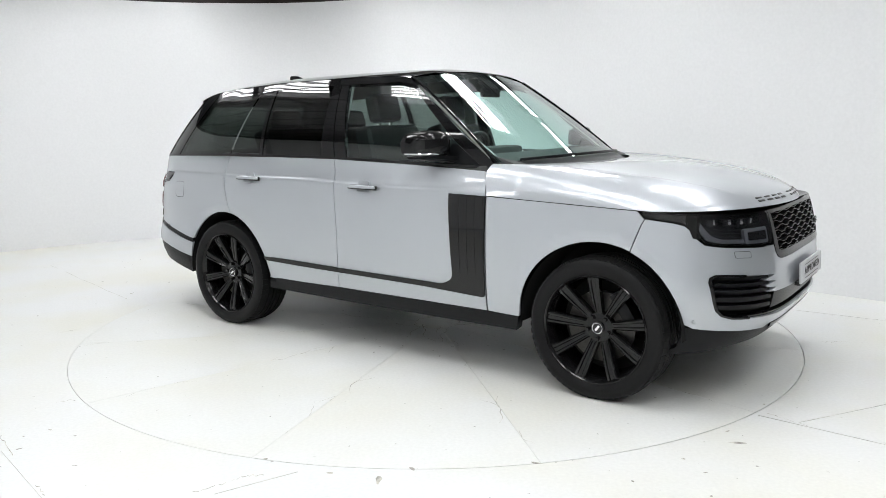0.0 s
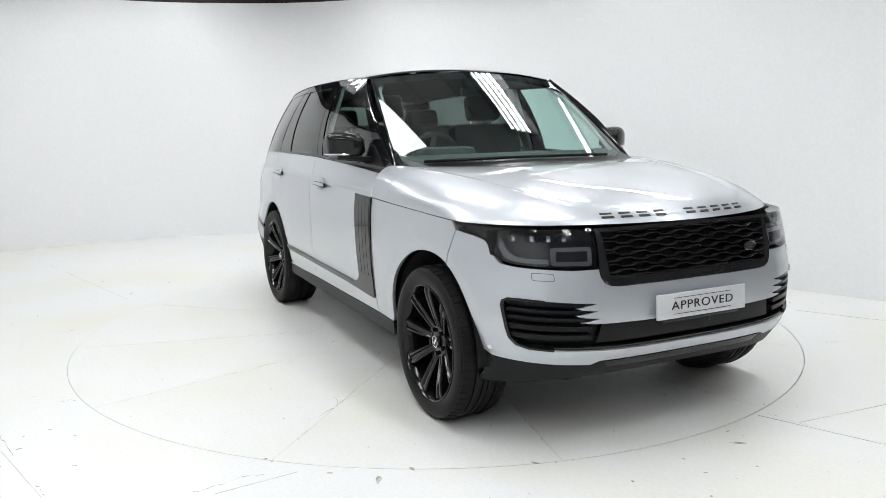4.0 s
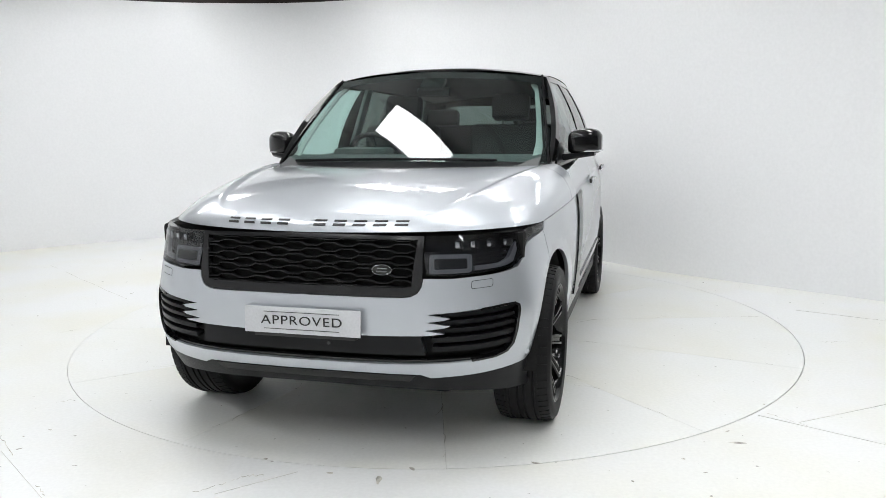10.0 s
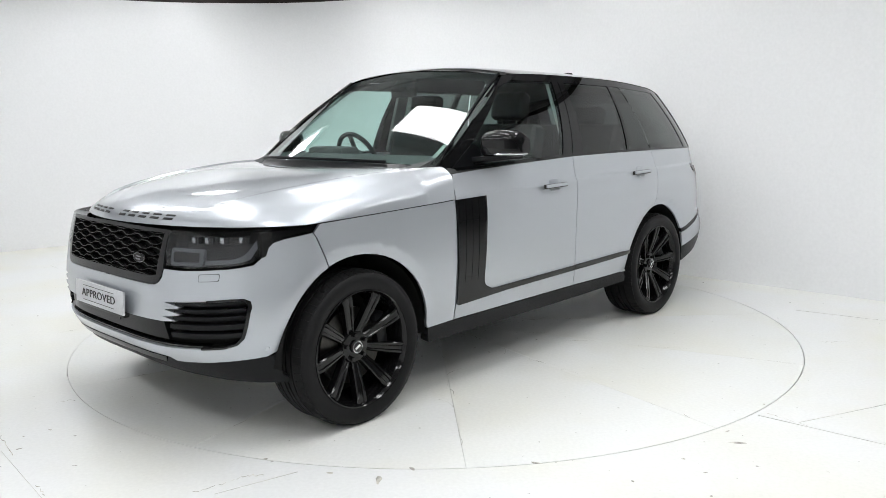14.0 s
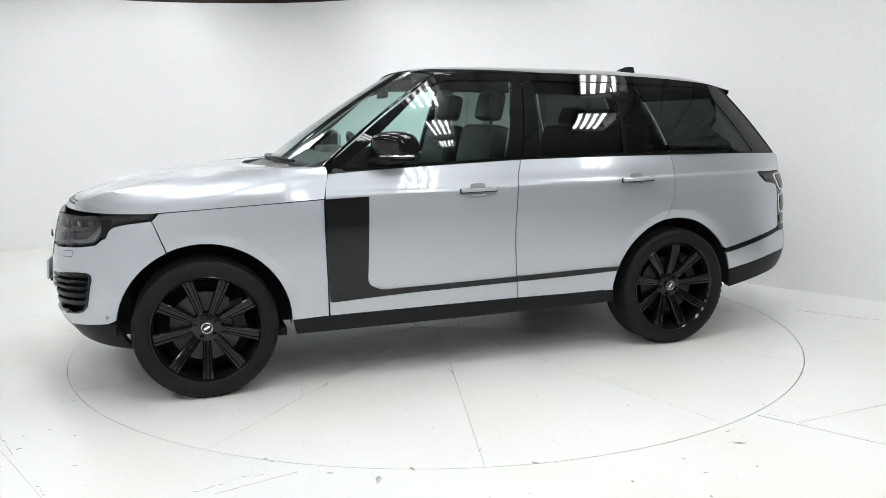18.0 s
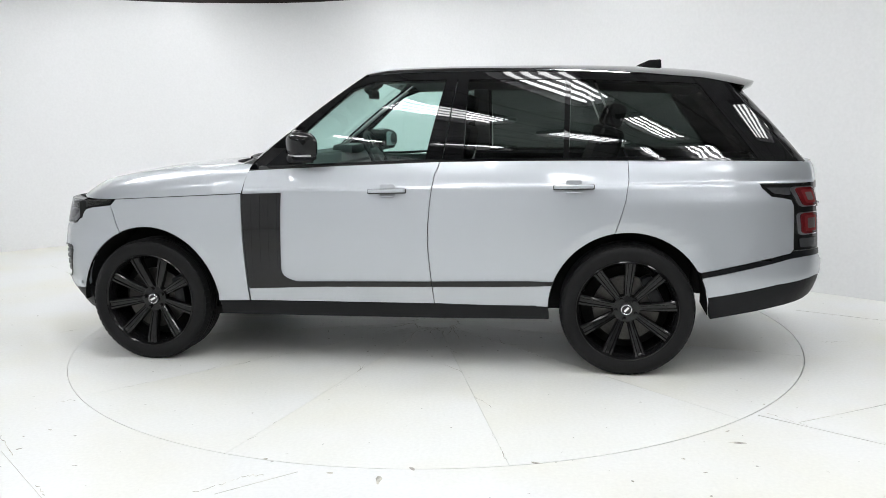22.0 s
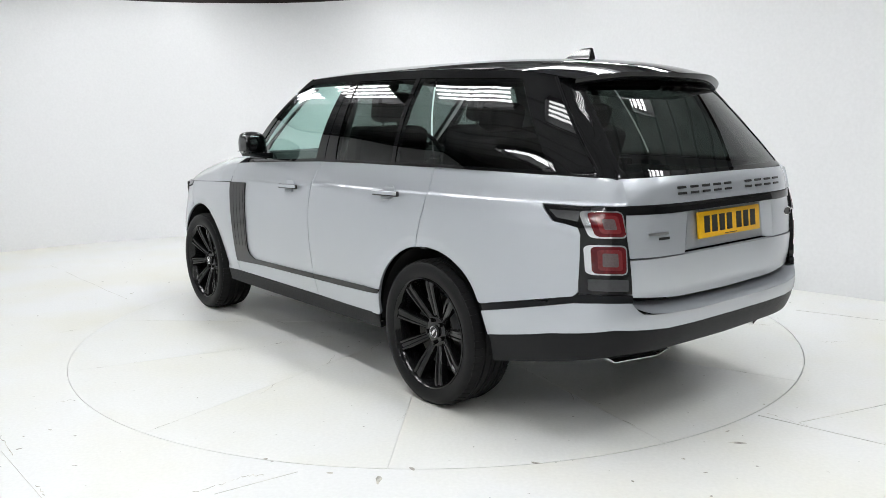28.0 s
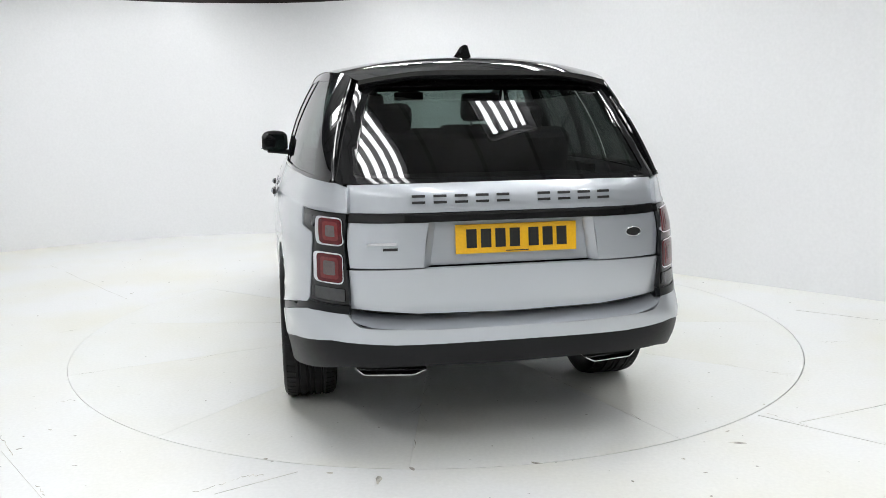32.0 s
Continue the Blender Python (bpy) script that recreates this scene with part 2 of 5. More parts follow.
# ---- the studio ----
WALL_H = 2.99
# past (-5.6, 3.12) unseen; the run behind the camera is added to bounce light
WALL_PLAN = [(4.9, -0.85), (4.2, -0.19), (3.57, 0.43), (2.68, 1.29), (2.13, 1.86), (1.72, 2.45), (1.0, 3.45), (-0.2, 4.35), (-1.7, 4.85), (-3.1, 4.75), (-4.1, 4.35), (-4.9, 3.78), (-5.6, 3.12), (-6.0, 2.3), (-6.25, 1.0), (-6.2, -0.6), (-5.8, -2.2), (-5.2, -3.8), (-4.4, -5.2), (-3.2, -6.5), (-1.6, -7.5), (0.2, -7.9)]


def smooth_line(points, n=6):
    """A curve through points (Catmull-Rom)."""
    out = []
    for i in range(len(points) - 1):
        p0, p1, p2, p3 = (Vector(points[max(0, min(len(points) - 1, i + k))]) for k in (-1, 0, 1, 2))
        for k in range(n):
            t = k / n
            out.append(0.5 * (2 * p1 + (p2 - p0) * t + (2 * p0 - 5 * p1 + 4 * p2 - p3) * t * t + (3 * p1 - p0 - 3 * p2 + p3) * t ** 3))
    out.append(Vector(points[-1]))
    return out


CHIPS = [(1.364, -2.114, 0.02), (1.357, -2.245, 0.028), (1.065, -2.409, 0.018), (0.792, -2.614, 0.016), (1.682, -1.77, 0.014), (-3.239, 2.475, 0.016), (-2.685, 1.16, 0.016), (-0.764, -2.336, 0.022), (-0.458, -2.488, 0.022), (-0.25, -2.559, 0.03), (-0.112, -2.458, 0.03), (0.424, -2.423, 0.02)]
SCRATCHES = [(-2.723, -0.14, -2.617, -0.054), (-2.531, 0.151, -2.476, 0.216), (-2.046, -1.582, -1.984, -1.533), (-0.87, -2.551, -0.824, -2.5), (-0.824, -2.5, -0.737, -2.488), (-4.101, 2.642, -2.633, 0.935), (1.642, -1.887, 1.769, -2.069), (2.527, -0.667, 2.696, -0.663), (-2.102, -2.021, -1.919, -2.241), (-1.665, -2.546, -1.559, -2.668), (-0.995, -2.641, -0.88, -2.561)]


def build_room():
    floor = bmesh.new()
    ring = [floor.verts.new((0.0019 + TABLE_R * 1.0004 * math.cos(2 * math.pi * k / 160), -0.0010 + TABLE_R * 1.0004 * math.sin(2 * math.pi * k / 160), 0)) for k in range(160)]
    far = [floor.verts.new((13 * math.cos(2 * math.pi * k / 160), 13 * math.sin(2 * math.pi * k / 160), 0)) for k in range(160)]
    low = [floor.verts.new((v.co.x, v.co.y, -0.05)) for v in ring]
    for k in range(160):
        j = (k + 1) % 160
        floor.faces.new((ring[k], ring[j], far[j], far[k]))
        floor.faces.new((ring[k], low[k], low[j], ring[j]))
    floor.faces.new(low)
    f = finish("floor", floor, FLOOR_WHITE)
    tagged(f, "worn white painted studio floor with a round pit", "floor", kind="structure")
    # scuffed joints between the floor boards
    bm = bmesh.new()
    for (x0, y0), (x1, y1) in (((1.59, -1.92), (2.05, -2.33)), ((1.75, -2.02), (2.3, -1.80)), ((2.35, -2.6), (3.4, -1.5)), ((-2.0, -2.2), (-1.2, -3.1)), ((-0.9, -2.66), (-0.6, -2.47)), ((2.75, 0.2), (3.3, -0.2))):
        d = Vector((x1 - x0, y1 - y0, 0))
        box(d.length, 0.0012, 0.003, Matrix.Translation(((x0 + x1) / 2, (y0 + y1) / 2, 0.0008)) @ d.to_track_quat("X", "Z").to_matrix().to_4x4(), bm=bm)
    tagged(finish("floor_joints", bm, JOINT), "thin dirty joints in the painted floor", "joint", kind="stuff")
    # chips and scuffs in the paint
    rng = random.Random(7)
    bm = bmesh.new()
    spots = []
    for x, y, size in CHIPS:
        spots.append((x, y, size * 0.75))
    for _ in range(34):
        a, d = rng.uniform(0, 6.283), TABLE_R + 0.03 + abs(rng.gauss(0, 0.5))
        spots.append((d * math.cos(a), d * math.sin(a), 0.002 + 0.007 * rng.random() ** 3))
    for x, y, size in spots:
        turn, long = rng.uniform(0, 3.14), rng.choice((1.0, 1.3, 2.5))
        ring = []
        for k in range(9):
            a = 6.283 * k / 9
            q = size * rng.uniform(0.45, 1.0)
            u, v = q * long * math.cos(a), q * math.sin(a) * 0.7
            ring.append(bm.verts.new((x + u * math.cos(turn) - v * math.sin(turn), y + u * math.sin(turn) + v * math.cos(turn), 0.0012)))
        bm.faces.new(ring)
    for x0, y0, x1, y1 in SCRATCHES:
        n, prev = 9, None
        for k in range(n + 1):
            t = k / n
            w = 0.0016 + 0.002 * rng.random()
            p = Vector((x0 + (x1 - x0) * t, y0 + (y1 - y0) * t + rng.uniform(-0.012, 0.012)))
            cur = (bm.verts.new((p.x, p.y - w, 0.0012)), bm.verts.new((p.x, p.y + w, 0.0012)))
            if prev and rng.random() < 0.8:
                bm.faces.new((prev[0], cur[0], cur[1], prev[1]))
            prev = cur
    tagged(finish("floor_scuffs", bm, SCUFF), "small chips and scuffs in the floor paint", "scuff", kind="stuff")
    # curved wall
    line = smooth_line(WALL_PLAN)
    wall = bmesh.new()
    prev = None
    for i, p in enumerate(line):
        d = (line[min(i + 1, len(line) - 1)] - line[max(i - 1, 0)]).normalized()
        out = Vector((d.y, -d.x))
        if out.dot(p) < 0:
            out = -out
        q = p + out * 0.12
        cur = [wall.verts.new((p.x, p.y, 0)), wall.verts.new((p.x, p.y, WALL_H)), wall.verts.new((q.x, q.y, WALL_H)), wall.verts.new((q.x, q.y, 0))]
        if prev:
            for a, b in ((0, 1), (1, 2), (2, 3)):
                wall.faces.new((prev[a], prev[b], cur[b], cur[a]))
        prev = cur
    w = finish("wall_curved", wall, WALL_WHITE)
    # added dark strip, standing in for the dark hall above the wall
    rail = bmesh.new()
    prev = None
    for i, p in enumerate(line):
        d = (line[min(i + 1, len(line) - 1)] - line[max(i - 1, 0)]).normalized()
        out = Vector((d.y, -d.x))
        if out.dot(p) < 0:
            out = -out
        a, q = p + out * 0.01, p + out * 0.11
        cur = [rail.verts.new((a.x, a.y, WALL_H)), rail.verts.new((a.x, a.y, WALL_H + 0.10)), rail.verts.new((q.x, q.y, WALL_H + 0.10)), rail.verts.new((q.x, q.y, WALL_H))]
        if prev:
            for k in range(4):
                rail.faces.new((prev[k], prev[(k + 1) % 4], cur[(k + 1) % 4], cur[k]))
        prev = cur
    tagged(finish("wall_top_strip", rail, DARK_STRIP), "dark strip on the wall's top, standing in for the dark hall above", "rail", kind="structure")
    tagged(w, "curved seamless white studio wall", "wall", kind="structure")
    # hall round the studio
    hall = bmesh.new()
    pts = [(-10.5, -8.6), (10.5, -8.6), (10.5, 10), (-10.5, 10)]
    lo = [hall.verts.new((x, y, -0.02)) for x, y in pts]
    hi = [hall.verts.new((x, y, CEILING_Z)) for x, y in pts]
    for k in range(4):
        hall.faces.new((lo[k], lo[(k + 1) % 4], hi[(k + 1) % 4], hi[k]))
    tagged(finish("wall_hall", hall, HALL_GREY), "plain grey hall walls round the studio", "wall", kind="structure")
    roof = box(21.4, 21.4, 0.2, Matrix.Translation((0, -0.5, CEILING_Z + 0.1)))
    tagged(finish("ceiling", roof, CEILING_GREY), "grey panelled hall ceiling", "ceiling", kind="structure")
    bm = bmesh.new()
    turn = pose(0, 0, 0, 0, 0, math.degrees(math.atan2(-0.82, 0.57)))
    for k in range(22):
        box(16.0, 0.05, 0.02, Matrix.Translation((0, 0, CEILING_Z - 0.008)) @ turn @ Matrix.Translation((0, -6.6 + k * 0.63, 0)), bm=bm)
    tagged(finish("ceiling_joints", bm, CEILING_JOINT), "dark joints between ceiling panels", "joint", kind="structure")


def build_turntable():
    top = new("turntable")
    tagged(top, "round white painted turntable with worn radial joints", "turntable")
    ang = [16.6 + 30 * k for k in range(12)]
    g = 0.002
    bm = bmesh.new()
    n = 12
    inner = 0.16

    # the joint stays equally wide from the hub to the rim
    def ringpt(r, k):
        lo, hi = g / 2 / r, radians(30) - g / 2 / r
        a = lo + (hi - lo) * k / n
        return (r * math.cos(a), r * math.sin(a))
    radii = [inner, 0.5, 1.0, 1.5, 2.0, TABLE_R - 0.003]
    rows = [[bm.verts.new((*ringpt(r, k), 0.0)) for k in range(n + 1)] for r in radii]
    for j in range(len(radii) - 1):
        for k in range(n):
            bm.faces.new((rows[j][k], rows[j][k + 1], rows[j + 1][k + 1], rows[j + 1][k]))
    res = bmesh.ops.extrude_face_region(bm, geom=bm.faces[:])
    bmesh.ops.translate(bm, vec=(0, 0, -0.02), verts=[v for v in res["geom"] if isinstance(v, bmesh.types.BMVert)])
    first = part("segment", bm, TABLE_WHITE, top)
    first.matrix_basis = pose(0, 0, 0, 0, 0, ang[0])
    for a in ang[1:]:
        o = new("segment", first.data)
        o.parent = top
        o.matrix_basis = pose(0, 0, 0, 0, 0, a)
    bm = cyl(inner - 0.002, inner - 0.002, 0.02, Matrix.Translation((0, 0, -0.01)), 48)
    part("hub", bm, TABLE_WHITE, top)
    bm = cyl(TABLE_R - 0.01, TABLE_R - 0.01, 0.012, Matrix.Translation((0, 0, -0.024)), 96)
    part("base", bm, SEAM, top, "dirty base under the joints")
    rng = random.Random(3)
    bm = bmesh.new()

    def crack(p, heading, length, w):
        prev = None
        n = max(3, int(length / 0.035))
        for k in range(n + 1):
            side_ = Vector((-math.sin(heading), math.cos(heading))) * w * (1 - 0.7 * k / n) * rng.uniform(0.5, 1.3)
            cur = (bm.verts.new((*(p - side_), 0.0006)), bm.verts.new((*(p + side_), 0.0006)))
            if prev:
                bm.faces.new((prev[0], cur[0], cur[1], prev[1]))
            prev = cur
            heading += rng.uniform(-0.45, 0.45)
            p = p + Vector((math.cos(heading), math.sin(heading))) * length / n
    for k in range(16):
        a = rng.uniform(0, 6.283)
        crack(Vector((math.cos(a), math.sin(a))) * rng.uniform(0.10, 0.17), a + rng.uniform(-1.2, 1.2), rng.uniform(0.12, 0.5), rng.uniform(0.0015, 0.004))
    for k in range(30):
        a = inner + 0.004
        t0 = 6.283 * k / 30
        crack(Vector((math.cos(t0), math.sin(t0))) * a, t0 + 1.57, rng.uniform(0.03, 0.08), rng.uniform(0.0015, 0.004))
    for a in ang:
        for _ in range(9):
            d = rng.uniform(0.25, 2.35)
            crack(Vector((math.cos(radians(a)), math.sin(radians(a)))) * d, radians(a) + rng.choice((0, 3.14)) + rng.uniform(-0.1, 0.1), rng.uniform(0.04, 0.22), rng.uniform(0.0008, 0.0028))
    tagged(part("cracked_paint", bm, SCUFF, top, "cracked and dirty paint along the joints"), kind="stuff")
    return top


HALL_GREY = plain("hall_wall", (0.40, 0.405, 0.41), 0.8, scale=3, vary=0.05)
TUBE = glow("tube_glow", (0.982, 0.994, 0.998), 20.3)
COVER = glow("cover_glow", (0.982, 0.994, 0.998), 11.2)
TRAY_GREY = plain("tray_grey", (0.12, 0.12, 0.125), 0.5, vary=0.05)
CEILING_Z, LIGHT_Z = 3.75, 3.53


def strip_light(covered, m, length=1.37, tubes=4, pitch=0.115):
    top = new("strip_light")
    tagged(top, "ceiling light with four parallel glowing white tubes", "ceiling light", "ceiling lights")
    part("tray", box(length + 0.08, tubes * pitch + 0.04, 0.05, Matrix.Translation((0, 0, 0.05)), 0.01), TRAY_GREY, top)
    # unseen dark skirts, added to keep the tubes' light off the upper walls
    for s in () if covered else (1, -1):
        part("side_skirt", box(length + 0.08, 0.012, 0.21, Matrix.Translation((0, s * (tubes * pitch / 2 + 0.04), -0.06)) @ pose(0, 0, 0, s * 12, 0, 0)), TRAY_GREY, top)
        part("end_skirt", box(0.012, tubes * pitch + 0.06, 0.21, Matrix.Translation((s * (length / 2 + 0.05), 0, -0.06))), TRAY_GREY, top)
    for s in (1, -1):
        part("hanger", box(0.012, 0.012, 0.15, Matrix.Translation((s * length * 0.4, 0, 0.147))), TRAY_GREY, top)
    if covered:
        tagged(top, "ceiling light with a flat glowing white cover", "ceiling light", "ceiling lights")
        part("diffuser", box(length + 0.06, tubes * pitch - 0.02, 0.012, Matrix.Translation((0, 0, -0.05)), 0.003), COVER, top)
    for k in range(0 if covered else tubes):
        y = (k - (tubes - 1) / 2) * pitch
        bm = bmesh.new()
        rows = [[bm.verts.new((x, y + 0.027 * math.cos(a), -0.02 - 0.027 * math.sin(a))) for a in (-0.4, 0.6, 1.57, 2.54, 3.54)] for x in (-length / 2, length / 2)]
        for q in range(4):
            bm.faces.new((rows[0][q], rows[0][q + 1], rows[1][q + 1], rows[1][q]))
        part("tube", bm, TUBE, top, smooth=None)
    top.matrix_basis = m
    return top


build_room()
turntable = build_turntable()
# rows of lights slanting across the hall
ALONG, ACROSS = Vector((0.57, -0.82, 0)), Vector((0.82, 0.57, 0))
# Added fill, unseen: the -4.75 row, the 1.3 lamp, those past 6.
for e, ds in ((-4.75, (0.2, 2.3, 4.4)), (-2.1, (-4.05, -2.4, -0.25, 1.95, 4.3, 6.4)), (-0.51, (-4.55, -0.22, 1.85, 3.95, 6.05)), (1.3, (-3.0,)), (1.56, (-2.4, -0.32, 1.78, 3.95)), (3.4, (-1.65, -0.1))):
    for d in ds:
        p = ALONG * d + ACROSS * e
        strip_light(abs(e + 0.51) + abs(d + 0.22) < 0.1, Matrix.Translation((p.x, p.y, LIGHT_Z)) @ pose(0, 0, 0, 0, 0, math.degrees(math.atan2(-0.82, 0.57))))

# ---- the car: surfaces (x forwards, y to its left, z up; its middle between the axles) ----
WIDTH = [(0.20, 0.925), (0.30, 0.942), (0.39, 0.955), (0.48, 0.972), (0.60, 0.986), (0.75, 0.996), (0.95, 0.997), (1.05, 0.986), (1.085, 0.980), (1.115, 0.968), (1.17, 0.948), (1.236, 0.920)]
NOSE = [(0.25, 2.10), (0.33, 2.17), (0.40, 2.225), (0.47, 2.258), (0.60, 2.272), (0.70, 2.268), (0.78, 2.258), (0.90, 2.235), (1.00, 2.205), (1.04, 2.18)]
TAIL = [(0.30, -2.45), (0.40, -2.54), (0.47, -2.585), (0.55, -2.612), (0.62, -2.622), (0.73, -2.615)]
GATE = [(0.70, -2.565), (0.76, -2.58), (0.87, -2.590), (0.95, -2.588), (1.08, -2.58), (1.12, -2.582), (1.18, -2.57), (1.23, -2.54)]
SIDE_GLASS = [(1.18, 0.916), (1.236, 0.908), (1.336, 0.8906), (1.436, 0.8625), (1.536, 0.8237), (1.636, 0.774), (1.70, 0.737), (1.76, 0.700)]
FRONT_ARCH, REAR_ARCH = (1.461, 0.385, 0.455), (-1.461, 0.385, 0.447)
NF, NR, XF, XR = 3.6, 5.0, 1.30, -1.35


TAPER = [(0.50, 0.03), (0.60, 0.045), (0.72, 0.085), (0.87, 0.105), (1.0, 0.115), (1.09, 0.135), (1.22, 0.125)]


def taper(x, z):
    """The tail draws in, more so at the shoulder than at the bumper."""
    return 1 - lerp(TAPER, z) * max(0.0, min(1.1, (-x - 1.0) / 1.4)) ** 1.2


def ease(t):
    t = max(0.0, min(1.0, t))
    return t * t * (3 - 2 * t)


def pinch(x, z):
    """The front wings draw in towards the lamps, most of all high up."""
    return 1 - 0.058 * ease((x - 0.85) / 0.95) * ease((z - 0.55) / 0.45)


def front(a, z):
    """Round the nose: a = 0 is the middle, 90 the flank at XF."""
    c, s = max(0.0, math.cos(radians(a))), math.sin(radians(a))
    r = (c ** NF + abs(s) ** NF) ** (-1 / NF)
    x = XF + (lerp(NOSE, z) - XF) * c * r
    return (x, (lerp(WIDTH, z) * r * pinch(x, z) - lip(x, z)) * s, z)


def angle(q, n):
    q = max(0.0, min(0.99999, q))
    return math.degrees(math.atan(q / (1 - q ** n) ** (1 / n)))


def fy(y, z):
    a = 20.0
    for _ in range(6):
        a = angle(y / (lerp(WIDTH, z) * pinch(front(a, z)[0], z)), NF)
    return (a, z)


def fx(x, z):
    return (90 - angle((x - XF) / (lerp(NOSE, z) - XF), NF), z)


def rear_on(table):
    def surf(a, z):
        c, s = max(0.0, math.cos(radians(a))), math.sin(radians(a))
        r = (c ** NR + abs(s) ** NR) ** (-1 / NR)
        x = XR + (lerp(table, z) - XR) * c * r
        return (x, (lerp(WIDTH, z) * r * taper(x, z) - crease(x, z) - lip(x, z)) * s, z)

    def ry(y, z):
        a = 20.0
        for _ in range(6):
            a = angle(y / (lerp(WIDTH, z) * taper(surf(a, z)[0], z)), NR)
        return (a, z)

    def rx(x, z):
        return (90 - angle((x - XR) / (lerp(table, z) - XR), NR), z)
    return surf, ry, rx


QUARTER = [(0.30, -2.60), (0.73, -2.62), (0.87, -2.622), (1.08, -2.612), (1.15, -2.608), (1.24, -2.595)]
bumper_rear, by, bx = rear_on(TAIL)
gate, gy, gx = rear_on(GATE)
quarter, qy, qx = rear_on(QUARTER)


def crease(x, z):
    """A fine step in the flank along the handles."""
    if x > 1.0:
        return 0.0
    return 0.0045 * ease((z - 1.064 - 0.034 * ease((0.6 - x) / 1.7)) / 0.014)


def lip(x, z):
    """The chamfer round the wheel arches."""
    d = 0.0
    for cx, cz, r in (FRONT_ARCH, REAR_ARCH):
        q = math.hypot(x - cx, z - cz) - r
        if q < 0.055 and z > 0.40:
            d = 0.011 * (0.055 - q) / 0.055
    return d


def side(x, z):
    p = flat_side(x, z)
    return (p[0], p[1] - lip(x, z), p[2])


def flat_side(x, z):
    if x > XF:
        q = min(0.999, (x - XF) / (lerp(NOSE, z) - XF))
        return (x, lerp(WIDTH, z) * (1 - q ** NF) ** (1 / NF) * pinch(x, z), z)
    if x < XR:
        q = min(0.999, (x - XR) / (lerp(QUARTER, z) - XR))
        return (x, lerp(WIDTH, z) * (1 - q ** NR) ** (1 / NR) * taper(x, z) - crease(x, z), z)
    return (x, lerp(WIDTH, z) * taper(x, z) * pinch(x, z) - crease(x, z), z)


TUCK = [(-2.55, 0.715), (-2.39, 0.80), (-2.2, 0.868), (-1.9, 0.928), (-1.67, 0.962), (-1.45, 0.978), (-1.1, 0.995), (-0.8, 1.0), (0.5, 1.0)]


def upper(x, z):
    """The side glass and its pillars."""
    w = lerp(SIDE_GLASS, z)
    f = 1 - 0.085 * max(0.0, (x - 0.0) / 0.85) ** 1.6
    xe = x - 0.845 * max(0.0, z - 1.22)
    if x < 0.0:
        f = lerp(TUCK, xe)
    return (x, w * f, z)


BACK_LIGHT = [(1.20, -2.556), (1.215, -2.545), (1.40, -2.395), (1.55, -2.263), (1.658, -2.16), (1.70, -2.12)]


def back(y, z):
    """The rear window's sheet."""
    edge = 0.67 - 0.125 * (z - 1.215) / 0.443
    return (lerp(BACK_LIGHT, z) + 0.095 * abs(y / edge) ** 2.4 + 0.05 * max(0.0, (abs(y) - edge) / 0.06) ** 1.5, y, z)


def screen(u, v):
    """The windscreen: u from side to side, v from the bottom to the top."""
    lo = Vector((1.02 - 0.215 * abs(u) ** 2.0, 0.835 * u, 1.215 - 0.02 * u * u))
    hi = Vector((0.135 - 0.055 * abs(u) ** 2.0, 0.690 * u, 1.787 - 0.047 * u * u))
    p = lo.lerp(hi, v)
    return tuple(p + Vector((0.54, 0, 0.84)) * (0.045 * 4 * v * (1 - v) * 0.35))


HOOD_TOP = [(0.95, 1.216), (1.11, 1.216), (1.27, 1.209), (1.46, 1.192), (1.66, 1.167), (1.86, 1.134), (2.05, 1.088), (2.13, 1.060), (2.18, 1.036), (2.205, 1.008)]


def hood_line(x):
    return 1.054 - 0.042 * max(0.0, min(1.08, (x - 0.81) / 0.86))


def hood(u, v):
    """The clamshell bonnet: u from side to side, v from its back edge to its lip."""
    s = math.sin(u * math.pi / 2)
    y0 = 0.918 * abs(s)
    tip = front(fy(y0, 1.01)[0], 1.01)[0]
    rear = 1.160 - 0.348 * min(1.0, 0.97 * abs(s) / 0.835) ** 2.0
    x = rear + (tip - rear) * v
    xe = 0.98 + (2.205 - 0.98) * v
    top, low = lerp(HOOD_TOP, xe), hood_line(x)
    back_ = max(0.0, 1 - v)
    q = min(1.0, abs(s)) ** (4.0 + 5.0 * back_ + 7.0 * back_ ** 4)
    z = low + (max(top, low) - low) * (1 - q) ** (1 / (2.2 + 2.6 * back_ + 1.5 * back_ ** 4))
    # the back corner follows the door's leaning edge
    x -= 0.034 * back_ ** 6 * ease((abs(s) - 0.72) / 0.16) * max(0.0, min(1.0, (z - 1.06) / 0.126))
    y = (side(x, z)[1] + 0.001) * abs(s)
    # raised creases along the shoulders
    fade, edge = ease((0.93 - v) / 0.14), 0.88 - 0.275 * v
    k = 0.012 * fade * (ease((abs(s) - edge) / 0.035) - ease((abs(s) - edge - 0.045) / (0.95 - edge)))
    return (x, math.copysign(y, s), z + k)


ROOF_TOP = [(-2.28, 1.676), (-2.22, 1.702), (-2.10, 1.735), (-1.87, 1.769), (-1.48, 1.798), (-1.09, 1.811), (-0.70, 1.817), (-0.30, 1.819), (0.0, 1.813), (0.10, 1.799), (0.15, 1.786)]
RAIL_TOP = [(-2.20, 1.635), (-2.10, 1.650), (-2.02, 1.667), (-1.85, 1.697), (-1.2, 1.738), (-0.4, 1.752), (0.0, 1.745), (0.085, 1.733)]


